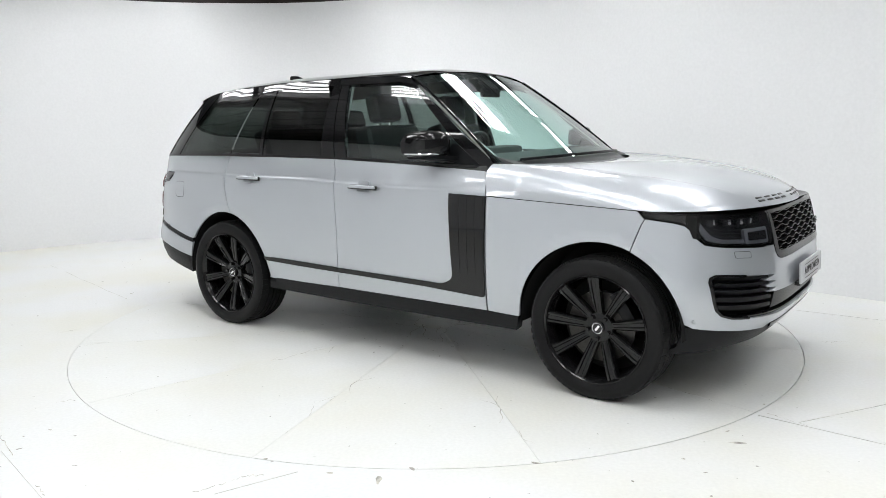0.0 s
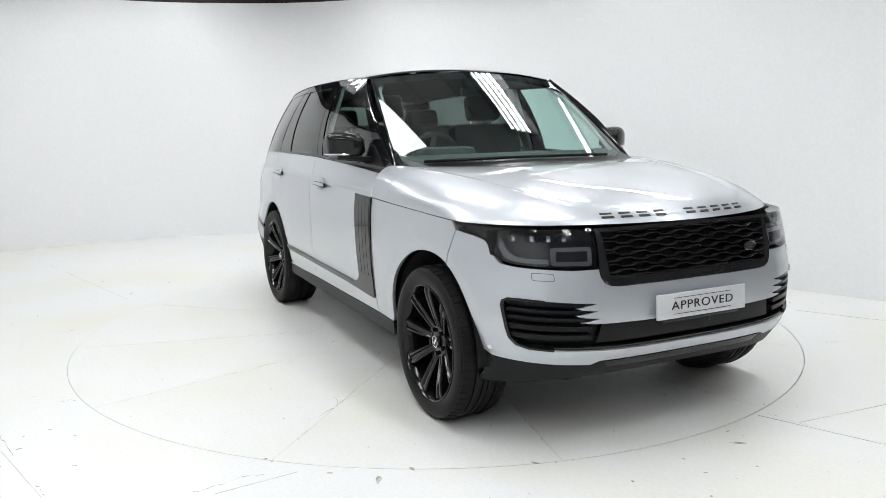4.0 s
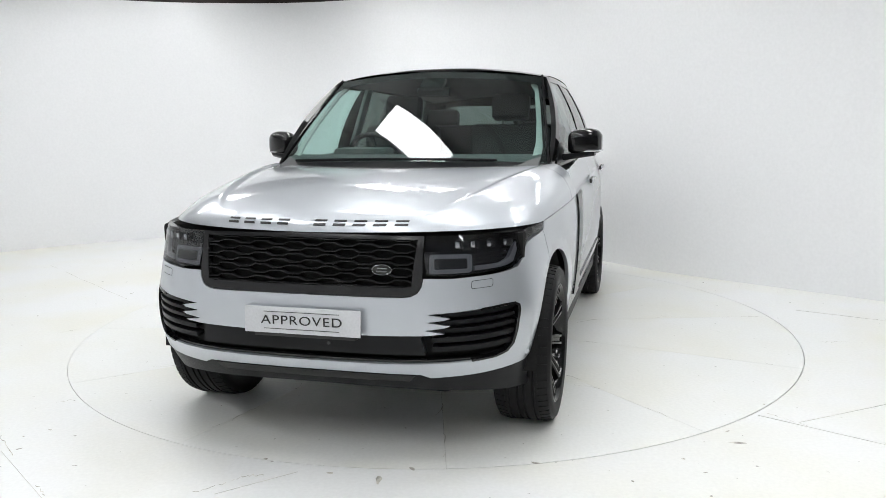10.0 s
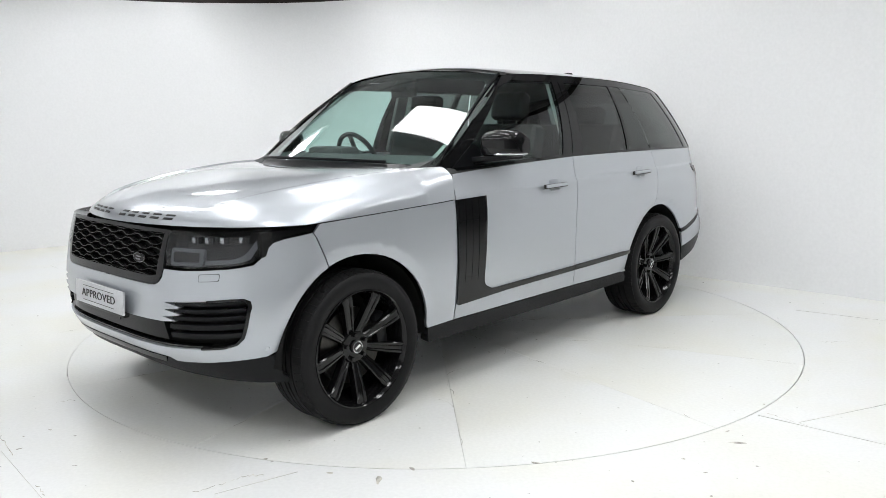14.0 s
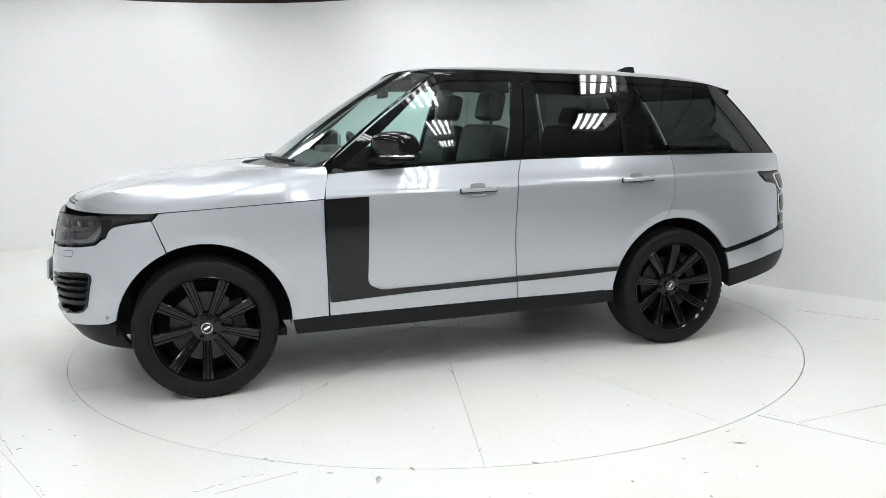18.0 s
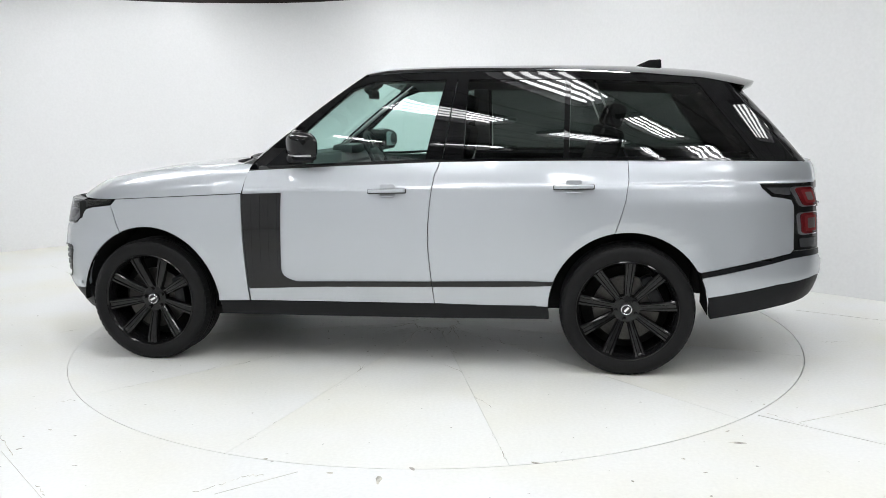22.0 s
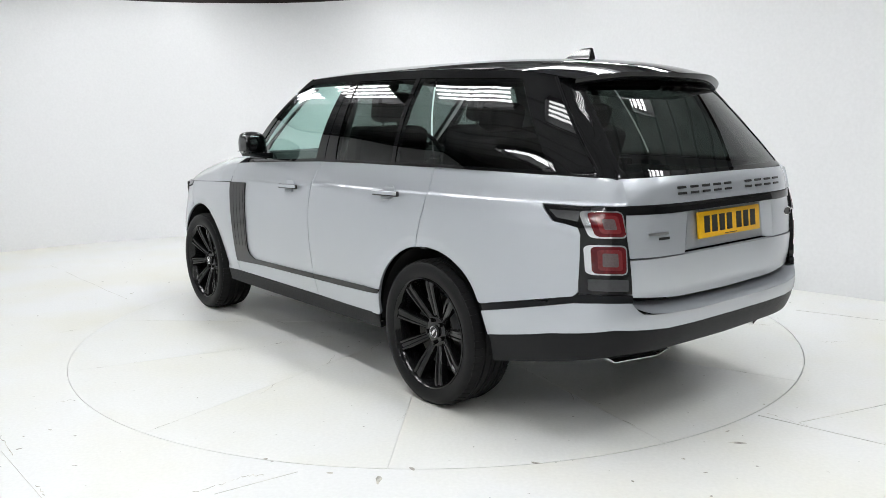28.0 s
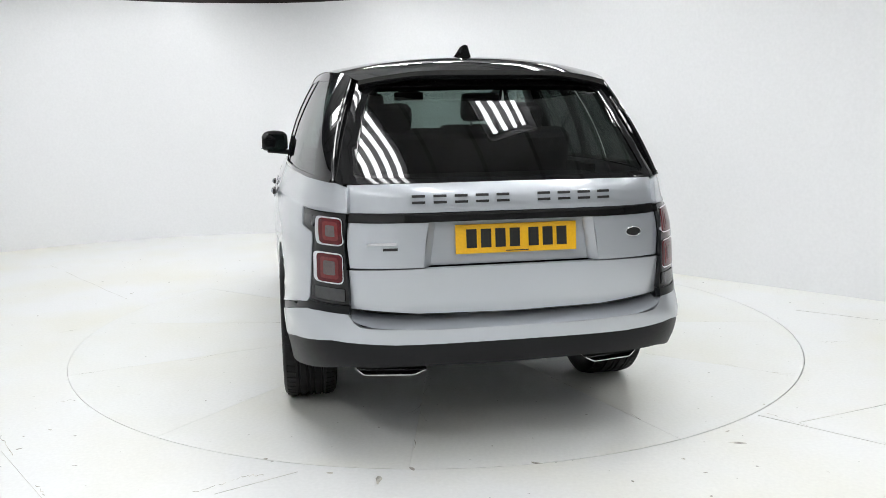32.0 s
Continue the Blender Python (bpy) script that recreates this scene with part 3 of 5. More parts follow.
def roof(u, v):
    """u from side to side, v from the windscreen to the lip of the spoiler."""
    s = math.sin(u * math.pi / 2)
    x0 = 0.137 - 0.055 * s * s
    x1 = -2.265 + 0.145 * abs(s) ** 2.5
    x = x0 + (x1 - x0) * v
    ze, zc = lerp(RAIL_TOP, x), lerp(ROOF_TOP, x)
    ye = upper(x, ze)[1] + 0.004
    return (x, ye * s, ze + (zc - ze) * (1 - abs(s) ** 2.3))




MOUTH = [(0.70, 0.481), (0.79, 0.490), (0.830, 0.506), (0.852, 0.535), (0.864, 0.58), (0.872, 0.64), (0.875, 0.675), (0.871, 0.697), (0.856, 0.709), (0.82, 0.709)]


def build_car():
    car = new("car")
    tagged(car, "silver large four-door off-road car with black roof and wheels", "car")
    G = 0.0024

    def both(name, poly, fn, mat, label="", **kw):
        for mirror in (False, True):
            sheet(name, poly, fn, mat, car, label=label, mirror=mirror, **kw)

    # -- flanks
    wing = [(1.6895, 0.945), (1.7035, 0.969), (1.664, 1.010), (1.45, 1.021), (1.15, 1.036), (0.810, 1.051), (0.813, 0.95), (0.812, 0.80), (0.804, 0.49), (0.801, 0.392)] + arc(*FRONT_ARCH, 180, 67, 16)
    both("front_wing", wing, side, SILVER, gap=G, step=(0.03, 0.03))
    b_line = [(-0.385, 1.232), (-0.375, 1.198), (-0.357, 1.158), (-0.346, 1.094), (-0.333, 0.998), (-0.321, 0.866), (-0.319, 0.731), (-0.329, 0.595), (-0.341, 0.474), (-0.348, 0.398)]
    door = [(0.778, 1.186), (0.55, 1.198), (0.2, 1.212), *b_line, (0.797, 0.392), (0.800, 0.49), (0.808, 0.8), (0.809, 0.95), (0.806, 1.05), (0.796, 1.126)]
    both("front_door", door, side, SILVER, gap=G, step=(0.10, 0.012))
    back_door = [(-0.9, 1.236), (-1.451, 1.234), (-1.456, 1.128), (-1.440, 1.011), (-1.410, 0.906)] + arc(*REAR_ARCH, 80, 1, 14) + b_line[::-1]
    both("rear_door", back_door, side, SILVER, gap=G, step=(0.05, 0.012))
    flank = [qx(-1.4525, 1.234), qx(-1.9, 1.227), qx(-2.2, 1.221), qx(-2.33, 1.217), qy(0.715, 1.214), qy(0.680, 1.200), qy(0.680, 1.097), qy(0.80, 1.097), qx(-2.169, 1.100), qx(-2.182, 1.074), qx(-2.235, 1.026), qx(-2.30, 1.016), qx(-2.350, 1.004), qx(-2.364, 0.975), qx(-2.370, 0.78), qx(-2.372, 0.728), qx(-2.353, 0.708), qx(-2.305, 0.700), qx(-2.2, 0.679), qx(-1.860, 0.608)]
    flank += [qx(x, z) for x, z in arc(*REAR_ARCH, 149, 80.2, 12)] + [qx(-1.4115, 0.906), qx(-1.4415, 1.011), qx(-1.4575, 1.128)]
    both("rear_quarter", flank, quarter, SILVER, gap=0.0, step=(3.0, 0.012))
    sill = [(1.0, 0.388), (0.5, 0.390), (-0.4, 0.396), (-1.012, 0.402), (-1.02, 0.318), (-0.4, 0.308), (0.5, 0.302), (0.985, 0.302)]
    both("sill", sill, side, PLASTIC, "dark grey plastic sill", gap=0.001, depth=0.06)
    # -- black blades and strips on the doors
    blade = rounded([(0.812, 1.050), (0.562, 1.056), (0.582, 0.56, 0.05), (0.50, 0.522, 0.03), (-0.3335, 0.536), (-0.337, 0.505), (0.35, 0.492), (0.795, 0.472, 0.02), (0.800, 0.60)], 0.003)
    both("door_blade", blade, side, GLOSS_BLACK, "black blade from the door's vent along its foot", lift=0.008, depth=0.01)
    strip = [(-0.338, 0.537), (-0.9, 0.549), (-1.045, 0.545), (-1.028, 0.522), (-0.7, 0.512), (-0.341, 0.505)]
    both("door_strip", strip, side, GLOSS_BLACK, "black strip", lift=0.008, depth=0.01)
    for k in range(4):
        x = 0.796 - k * 0.0532
        fin = [(x, 1.043), (x - 0.0528, 1.045), (x - 0.0528 + 0.014, 0.60), (x + 0.002, 0.60)]
        both("vent_fin", fin, side, GLOSS_BLACK, lift=0.0092, depth=0.002, gap=0.0003, step=(0.1, 0.06))

    # -- nose
    lamp = [fy(0.512, 1.004), fy(0.512, 0.90), fy(0.525, 0.842), fy(0.62, 0.836), fy(0.80, 0.847), fx(2.03, 0.852), fx(1.985, 0.860), fx(1.955, 0.885), fx(1.925, 0.925), fx(1.895, 0.950), fx(1.84, 0.963), fx(1.76, 0.972), fx(1.712, 0.978), fx(1.672, 1.008), fx(1.9, 1.004), fy(0.75, 1.004)]
    bump_top = [(0, 0.752), fy(0.30, 0.752), fy(0.425, 0.752), fy(0.462, 0.756), fy(0.490, 0.770), fy(0.506, 0.795), fy(0.512, 0.830), fy(0.62, 0.828), fy(0.80, 0.839), fx(2.03, 0.844), fx(1.983, 0.852), fx(1.951, 0.878), fx(1.921, 0.917), fx(1.891, 0.942), fx(1.837, 0.955), fx(1.756, 0.964), fx(1.706, 0.970), fx(1.692, 0.944)]
    bump_arch = [fx(x, z) for x, z in arc(*FRONT_ARCH, 66.6, 9, 10)]
    mouth = [(0, 0.466), fy(0.30, 0.467), fy(0.50, 0.471), *[fy(y, z) for y, z in MOUTH], fy(0.74, 0.702), fy(0.60, 0.690), fy(0.53, 0.684), fy(0.62, 0.668), fy(0.60, 0.660), fy(0.525, 0.652), fy(0.62, 0.636), fy(0.60, 0.628), fy(0.515, 0.618), fy(0.60, 0.604), fy(0.52, 0.596), fy(0.30, 0.592), (0, 0.590)]
    half = bump_top + bump_arch + [fx(1.95, 0.438), fx(2.05, 0.428), fy(0.70, 0.415), fy(0.53, 0.402), fy(0.49, 0.420), fy(0.30, 0.421), (0, 0.421)] + mouth
    both("front_bumper", half, front, SILVER, gap=0.0, step=(2.5, 0.03), depth=0.03)
    low = [(0, 0.420), fy(0.30, 0.420), fy(0.485, 0.419), fy(0.525, 0.400), fy(0.70, 0.413), fx(2.05, 0.426), fx(1.95, 0.436), fx(1.905, 0.438), fx(1.87, 0.33), fx(1.80, 0.285), fx(1.95, 0.298), fy(0.62, 0.325), fy(0.3, 0.335), (0, 0.338)]
    both("lower_valance", low, front, PLASTIC, "dark plastic valance", step=(3.0, 0.06), depth=0.03, lift=-0.004)
    sheet("skid_strip", [fy(0.47, 0.417), (0, 0.418), (-fy(0.47, 0.417)[0], 0.417), (-fy(0.44, 0.385)[0], 0.385), (0, 0.383), fy(0.44, 0.385)], front, GLOSS_BLACK, car, label="gloss black strip in the valance", step=(3.0, 0.06), depth=0.02, lift=0.003)
    # the mouth behind the bumper, with its bar and fins
    amax = fy(0.885, 0.6)[0]
    # a black sheet stands for the shade inside the intake
    sheet("mouth_back", [(-amax, 0.46), (amax, 0.46), (amax, 0.72), (-amax, 0.72)], front, SHADOW, car, step=(3.0, 0.06), depth=0.0, lift=-0.05, label="black sheet standing for the shade inside the lower intake")
    bar = [fy(0.50, 0.590), (0, 0.588), (-fy(0.50, 0.590)[0], 0.590), (-fy(0.52, 0.505)[0], 0.505), (0, 0.503), fy(0.52, 0.505)]
    sheet("intake_bar", bar, front, SATIN_BLACK, car, label="satin black intake bar", step=(3.0, 0.06), depth=0.04, lift=-0.016)
    lip = [fy(0.74, 0.494), fy(0.4, 0.483), (0, 0.481), (-fy(0.4, 0.483)[0], 0.483), (-fy(0.74, 0.494)[0], 0.494), (-fy(0.73, 0.478)[0], 0.478), (0, 0.468), fy(0.73, 0.478)]
    sheet("intake_lip", lip, front, GLOSS_BLACK, car, label="gloss black lip", step=(3.0, 0.06), depth=0.03, lift=-0.010)
    for z0, yi in ((0.688, 0.535), (0.656, 0.53), (0.622, 0.52), (0.585, 0.50), (0.545, 0.50)):
        h = 0.013 if z0 > 0.6 else 0.02
        fin = [fy(yi + 0.05, z0), fy(0.72, z0 + 0.006), fy(0.862, z0 + 0.014), fy(0.864, z0 + 0.014 - h), fy(0.72, z0 + 0.004 - h), fy(yi + 0.05, z0 - h)]
        both("intake_fin", fin, front, SATIN_BLACK, step=(3.0, 0.06), depth=0.05, lift=-0.008)
    p = Vector(front(0.0, 0.545))
    part("intake_sensor", cyl(0.009, 0.008, 0.006, Matrix.Translation((p.x - 0.015, 0.10, 0.545)) @ pose(0, 0, 0, 0, 90, 0), 16), LAMP_GREY, car, "small round sensor")
    path = [(0.60, 0.476)] + MOUTH + [(0.74, 0.702), (0.66, 0.695), (0.60, 0.6)]
    rim = [fy(y, z) for y, z in inset(path, -0.003)[1:-2]] + [fy(y, z) for y, z in reversed(inset(path, 0.006)[1:-2])]
    both("intake_rim", rim, front, GLOSS_BLACK, step=(3.0, 0.06), depth=0.03, lift=0.003)

    # grille
    gp = [fy(0.506, 1.002), fy(0.508, 0.83), fy(0.503, 0.80), fy(0.488, 0.774), fy(0.462, 0.760), fy(0.425, 0.756), (0, 0.755)]
    gp += [(-a, z) for a, z in reversed(gp[:-1])] + [(0, 1.006)]
    # shade behind the mesh, put in as a black sheet
    sheet("grille_back", gp, front, SHADOW, car, step=(3.0, 0.06), depth=0.0, lift=-0.035, label="black sheet standing for the shade behind the grille")
    inner_y = lambda z: 0.468 - 0.015 * (1.0 - z) / 0.2
    zt, zb = 0.985, 0.792
    for sgn in (1, -1):
        fr = [(sgn * fy(y, z)[0], z) for y, z in ((0.506, 1.000), (0.508, 0.83), (0.503, 0.80), (0.488, 0.774), (0.462, 0.760), (0.425, 0.756), (0.0, 0.755), (0.0, zb), (0.43, zb), (0.464, 0.80), (0.482, zt), (0.0, zt + 0.002), (0.0, 1.004))]
        sheet("grille_frame", fr, front, GRILLE, car, label="gloss black grille surround", step=(3.0, 0.06), depth=0.03, lift=0.002)
    # hexagon mesh bars: offset wave rows joined by short uprights
    bm = bmesh.new()
    rows, pitch = 8, 0.158
    dz = (zt - zb) / rows

    def on_nose(y, z, out=-0.006):
        a = fy(abs(y), z)[0] * (1 if y >= 0 else -1)
        x, yy, zz = front(a, z)
        return Vector((x + out, yy, zz))

    def bar_between(p, q, w=0.0042, d=0.028):
        t = (q - p).normalized()
        n = Vector((1, 0, 0))
        s = t.cross(n).normalized() * w
        vs = []
        for o, dep in ((p, 0), (q, 0)):
            vs.append([bm.verts.new(o + s), bm.verts.new(o + s * 0.3 + n * 0.007), bm.verts.new(o - s * 0.3 + n * 0.007), bm.verts.new(o - s), bm.verts.new(o - s - n * d), bm.verts.new(o + s - n * d)])
        for k in range(6):
            j = (k + 1) % 6
            bm.faces.new((vs[0][k], vs[0][j], vs[1][j], vs[1][k]))

    for r in range(rows + 1):
        z = zb + r * dz
        n = int(0.475 / (pitch / 2)) + 1
        for k in range(-n - 1, n + 1):
            # a wave of flats and slopes
            y0 = k * pitch / 2
            up = 0.24 * dz
            off = up if (k + r) % 2 == 0 else -up
            off2 = -off
            y1 = y0 + pitch * 0.30
            y2 = y0 + pitch / 2
            if abs(y0) > 0.474 or abs(y2) > 0.476:
                continue
            za, zc = z + off, z + off2
            lim = lambda q: max(zb, min(zt, q))
            bar_between(on_nose(y0, lim(za)), on_nose(y1, lim(za)))
            bar_between(on_nose(y1, lim(za)), on_nose(y2, lim(zc)))
    part("grille_mesh", bm, GRILLE, car, "gloss black hexagon grille mesh", smooth=25)
    bm = cyl(0.5, 0.5, 0.006, None, 40)
    bmesh.ops.scale(bm, vec=(0.078, 0.040, 1), verts=bm.verts)
    bmesh.ops.transform(bm, matrix=Matrix.Translation(on_nose(0.345, 0.868, 0.014)) @ pose(0, 0, 0, 90, 0, 90 + 8), verts=bm.verts)
    badge = part("grille_badge", bm, INK, car, "small oval black and silver badge")
    bm = tube([on_nose(0.345, 0.868, 0.018) + Vector((-0.005 * math.sin(t) * 1.0, 0.040 * math.sin(t), 0.021 * math.cos(t))) for t in [2 * math.pi * k / 24 for k in range(24)]], 0.0022, 6, True)
    part("badge_ring", bm, DARK_CHROME, badge)
    for dz_ in (0.006, -0.006):
        part("badge_bar", box(0.004, 0.045, 0.006, Matrix.Translation(on_nose(0.345, 0.868 + dz_, 0.019))), DARK_CHROME, badge)

    # headlamps: a dark bowl, light guides, lenses, clear cover
    for m in (False, True):
        s = -1 if m else 1
        bowl = sheet("headlamp", lamp, front, LAMP_BLACK, car, label="headlamp with smoked bowl and grey light guides", mirror=m, step=(2.5, 0.04), depth=0.02, lift=-0.045, gap=0.004)
        sheet("bowl_wall", lamp, front, LAMP_BLACK, bowl, mirror=m, step=(2.5, 0.04), depth=0.05, lift=-0.001, gap=0.005, rim_only=True)
        for name, pl, lift in (("light_guide", [fy(y, z) for y, z in rounded([(0.530, 0.928), (0.700, 0.926), (0.704, 0.851), (0.534, 0.848)], 0.016)], -0.014),
                               ("light_guide", [fy(0.712, 0.858), fy(0.80, 0.862), fx(2.03, 0.866), fx(1.99, 0.878), fx(1.958, 0.92), fx(1.915, 0.975), fx(1.94, 0.978), fx(1.98, 0.928), fx(2.008, 0.898), fx(2.04, 0.884), fy(0.80, 0.880), fy(0.712, 0.877)], -0.012)):
            g = sheet(name, pl, front, LIGHT_GUIDE, bowl, mirror=m, step=(2.5, 0.03), depth=0.02, lift=lift)
        sheet("guide_core", [fy(y, z) for y, z in rounded([(0.550, 0.910), (0.680, 0.909), (0.684, 0.868), (0.554, 0.866)], 0.008)], front, LAMP_BLACK, bowl, mirror=m, step=(2.5, 0.03), depth=0.01, lift=-0.010)
        for k in range(4):
            y = 0.635 + k * 0.058
            p = Vector(front(fy(y, 0.957)[0], 0.957))
            b = box(0.05, 0.040, 0.034, Matrix.Translation((p.x - 0.045, s * p.y, 0.957)) @ pose(0, 0, 0, 0, 0, s * (12 + 9 * k)), 0.008)
            part("projector", b, LAMP_BLACK, bowl, "square dark projector")
            b = box(0.006, 0.018, 0.026, Matrix.Translation((p.x - 0.017, s * p.y, 0.960)) @ pose(0, 0, 0, 0, 0, s * (12 + 9 * k)), 0.003)
            part("projector_eye", b, CHROME, bowl, "bright lens")
        for k in range(3):
            z = 0.925 - k * 0.017
            sheet("reflector_rib", [fy(0.70, z), fy(0.84, z + 0.012), fy(0.842, z + 0.006), fy(0.70, z - 0.006)], front, LAMP_GREY, bowl, mirror=m, step=(2.5, 0.03), depth=0.01, lift=-0.035)
        cover = sheet("lens_cover", lamp, front, SMOKE, bowl, mirror=m, step=(2.5, 0.04), depth=0.0, lift=0.001, gap=0.003)
        washer = [fy(y, z) for y, z in rounded([(0.70, 0.815), (0.775, 0.819), (0.775, 0.790), (0.70, 0.786)], 0.008)]
        sheet("flap_gap", [fy(y, z) for y, z in rounded([(0.698, 0.817), (0.777, 0.821), (0.777, 0.788), (0.698, 0.784)], 0.009)], front, LAMP_GREY, car, mirror=m, step=(2.5, 0.03), depth=0.0, lift=0.0012)
        sheet("washer_flap", washer, front, SILVER, car, mirror=m, step=(2.5, 0.03), depth=0.006, lift=0.002, label="small washer flap")
        p = Vector(front(fx(1.955, 0.47)[0], 0.475))
        b = cyl(0.011, 0.010, 0.008, Matrix.Translation((p.x, s * p.y, p.z)) @ pose(0, 0, 0, 90, 0, -s * 55 if s > 0 else 55), 16)
        part("parking_sensor", b, SILVER, car, "round parking sensor")

    # bonnet
    bm = grid(hood, 128, 64, -1, 1, 0, 1)
    part("bonnet", bm, SILVER, car, "silver clamshell bonnet with raised creases", smooth=None)
    def across(y, v):
        u = y
        for _ in range(8):
            u *= y / hood(u, v)[1]
        return u

    for k in range(10):
        if k == 5:
            continue
        y = 0.392 - k * 0.0872
        for v0, v1 in ((0.951, 0.960), (0.973, 0.982)):
            quad = [(across(yy, v), v) for yy, v in ((y - 0.027, v0), (y + 0.027, v0), (y + 0.027, v1), (y - 0.027, v1))]
            sheet("letter_bar", quad, hood, INK, car, label="dark bars of raised lettering", step=(0.05, 0.05), depth=0.005, lift=0.003)

    # number plate at the front
    bm = box(0.012, 0.525, 0.112, None, 0.004)
    pm = part("plate_panel", bm, PLATE_GREY, car, "pale grey show plate with one word")
    pm.matrix_basis = Matrix.Translation((2.304, 0.004, 0.646)) @ pose(0, 0, 0, 0, -3, 0)
    word = bpy.data.curves.new("word", "FONT")
    word.body, word.size, word.extrude = "APPROVED", 0.054, 0.001
    word.align_x, word.align_y, word.space_character = "CENTER", "CENTER", 1.12
    tmp = new("word", word)
    dg = bpy.context.evaluated_depsgraph_get()
    me = bpy.data.meshes.new_from_object(tmp.evaluated_get(dg))
    bpy.data.objects.remove(tmp)
    me.transform(Matrix.Diagonal((1.27, 1.0, 1.0, 1.0)))
    me.materials.clear()
    me.materials.append(INK)
    word_ob = new("plate_word", me)
    word_ob.parent = pm
    word_ob.matrix_basis = Matrix.Translation((0.0075, 0, 0)) @ pose(0, 0, 0, 90, 0, 90)
    for z in (0.036, -0.036):
        part("plate_line", box(0.002, 0.34, 0.0022, Matrix.Translation((0.0072, 0, z))), INK, pm)
    part("plate_bracket", box(0.03, 0.46, 0.02, Matrix.Translation((2.285, 0.01, 0.583)), 0.004), INK, car)

    # -- greenhouse
    ap = [(0.815, 1.190), (0.45, 1.478), (0.085, 1.733), (0.02, 1.705), (0.16, 1.662), (0.655, 1.226), (0.60, 1.200)]
    both("a_pillar", ap, upper, GLOSS_BLACK, step=(0.05, 0.05), depth=0.03)
    rail = [(0.085, 1.733), (0.0, 1.745), (-0.4, 1.752), (-1.2, 1.738), (-1.85, 1.697), (-2.02, 1.667), (-2.00, 1.645), (-1.8, 1.662), (-1.2, 1.692), (-0.4, 1.706), (0.02, 1.705)]
    both("cant_rail", rail, upper, GLOSS_BLACK, step=(0.06, 0.03), depth=0.03)
    both("b_pillar", [(-0.403, 1.708), (-0.470, 1.707), (-0.395, 1.236), (-0.292, 1.234)], upper, GLOSS_BLACK, depth=0.03, lift=0.001, gap=0.001)
    both("door_frame", [(-0.474, 1.707), (-0.538, 1.706), (-0.522, 1.236), (-0.400, 1.236)], upper, GLOSS_BLACK, depth=0.03, lift=0.001, gap=0.001)
    both("c_pillar", [(-1.098, 1.70), (-1.130, 1.698), (-1.122, 1.236), (-1.092, 1.236)], upper, GLOSS_BLACK, depth=0.03, lift=0.001)
    both("d_pillar", [(-1.845, 1.664), (-2.02, 1.663), (-2.20, 1.445), (-2.39, 1.220), (-2.178, 1.222)], upper, GLOSS_BLACK, step=(0.05, 0.05), depth=0.03, lift=0.001)
    both("belt_trim", [(0.80, 1.186), (0.4, 1.204), (0.0, 1.218), (-0.333, 1.230), (-1.43, 1.234), (-2.0, 1.224), (-2.385, 1.214), (-2.38, 1.226), (-2.0, 1.238), (-1.43, 1.250), (-0.333, 1.246), (0.0, 1.234), (0.4, 1.220), (0.78, 1.204)], upper, GLOSS_BLACK, step=(0.08, 0.05), depth=0.03, lift=0.008)
    both("front_window", [(0.665, 1.215), (0.40, 1.21), (0.0, 1.225), (-0.300, 1.233), (-0.408, 1.708), (0.02, 1.706), (0.165, 1.664)], upper, GREEN_GLASS, "green tinted side window", step=(0.08, 0.08), depth=0.0, lift=-0.004)
    both("rear_window", [(-0.528, 1.238), (-1.093, 1.24), (-1.10, 1.70), (-0.535, 1.706)], upper, DARK_GLASS, "dark privacy glass", step=(0.08, 0.08), depth=0.0, lift=-0.004)
    both("door_quarter_window", [(-1.124, 1.24), (-1.443, 1.242), (-1.253, 1.692), (-1.132, 1.696)], upper, DARK_GLASS, "dark privacy glass", step=(0.08, 0.08), depth=0.0, lift=-0.003)
    both("quarter_window", [(-1.456, 1.242), (-2.176, 1.226), (-1.842, 1.664), (-1.268, 1.690)], upper, DARK_GLASS, "dark privacy glass", step=(0.08, 0.08), depth=0.0, lift=-0.002)
    # windscreen with its black border and roof
    part("windscreen", grid(screen, 24, 14, -0.995, 0.995, 0.0, 1), GREEN_GLASS, car, "green tinted windscreen", smooth=None)
    for s in (1, -1):
        ring = [(0, 0.0), (0.992, 0.0), (0.992, 1.0), (0, 1.0), (0, 0.915), (0.90, 0.91), (0.955, 0.87), (0.972, 0.5), (0.970, 0.2), (0.955, 0.12), (0.925, 0.072), (0.87, 0.056), (0, 0.05)]
        sheet("screen_border", [(s * u, v) for u, v in ring], screen, GLOSS_BLACK, car, step=(0.08, 0.08), depth=0.0, lift=-0.004)
    for s in (1, -1):
        part("screen_trim", tube([Vector(screen(s * 0.997, v / 12)) + Vector((0, 0, 0.004)) for v in range(13)], 0.008, 10), GLOSS_BLACK, car, "gloss black screen trim")
    part("roof", grid(roof, 40, 44, -1, 1, 0, 1), GLOSS_BLACK, car, "gloss black roof", smooth=None)
    # roof lip over the rear window
    def under(u, v):
        p = Vector(roof(u, 1.0))
        return tuple(p + Vector((0.11 * v ** 1.6, 0, -0.030 * min(1.0, 3 * v) - 0.016 * v)))
    part("spoiler_lip", grid(under, 30, 6, -1, 1, 0, 1), GLOSS_BLACK, car, "roof spoiler lip", smooth=None)
    fin_pts = [(-1.54, 1.797), (-1.58, 1.818), (-1.64, 1.842), (-1.712, 1.844), (-1.715, 1.785)]
    bm = bmesh.new()
    rr = []
    for x, z in fin_pts:
        w = 0.028 if z < 1.80 else 0.012
        rr.append((bm.verts.new((x, w, z)), bm.verts.new((x, -w, z))))
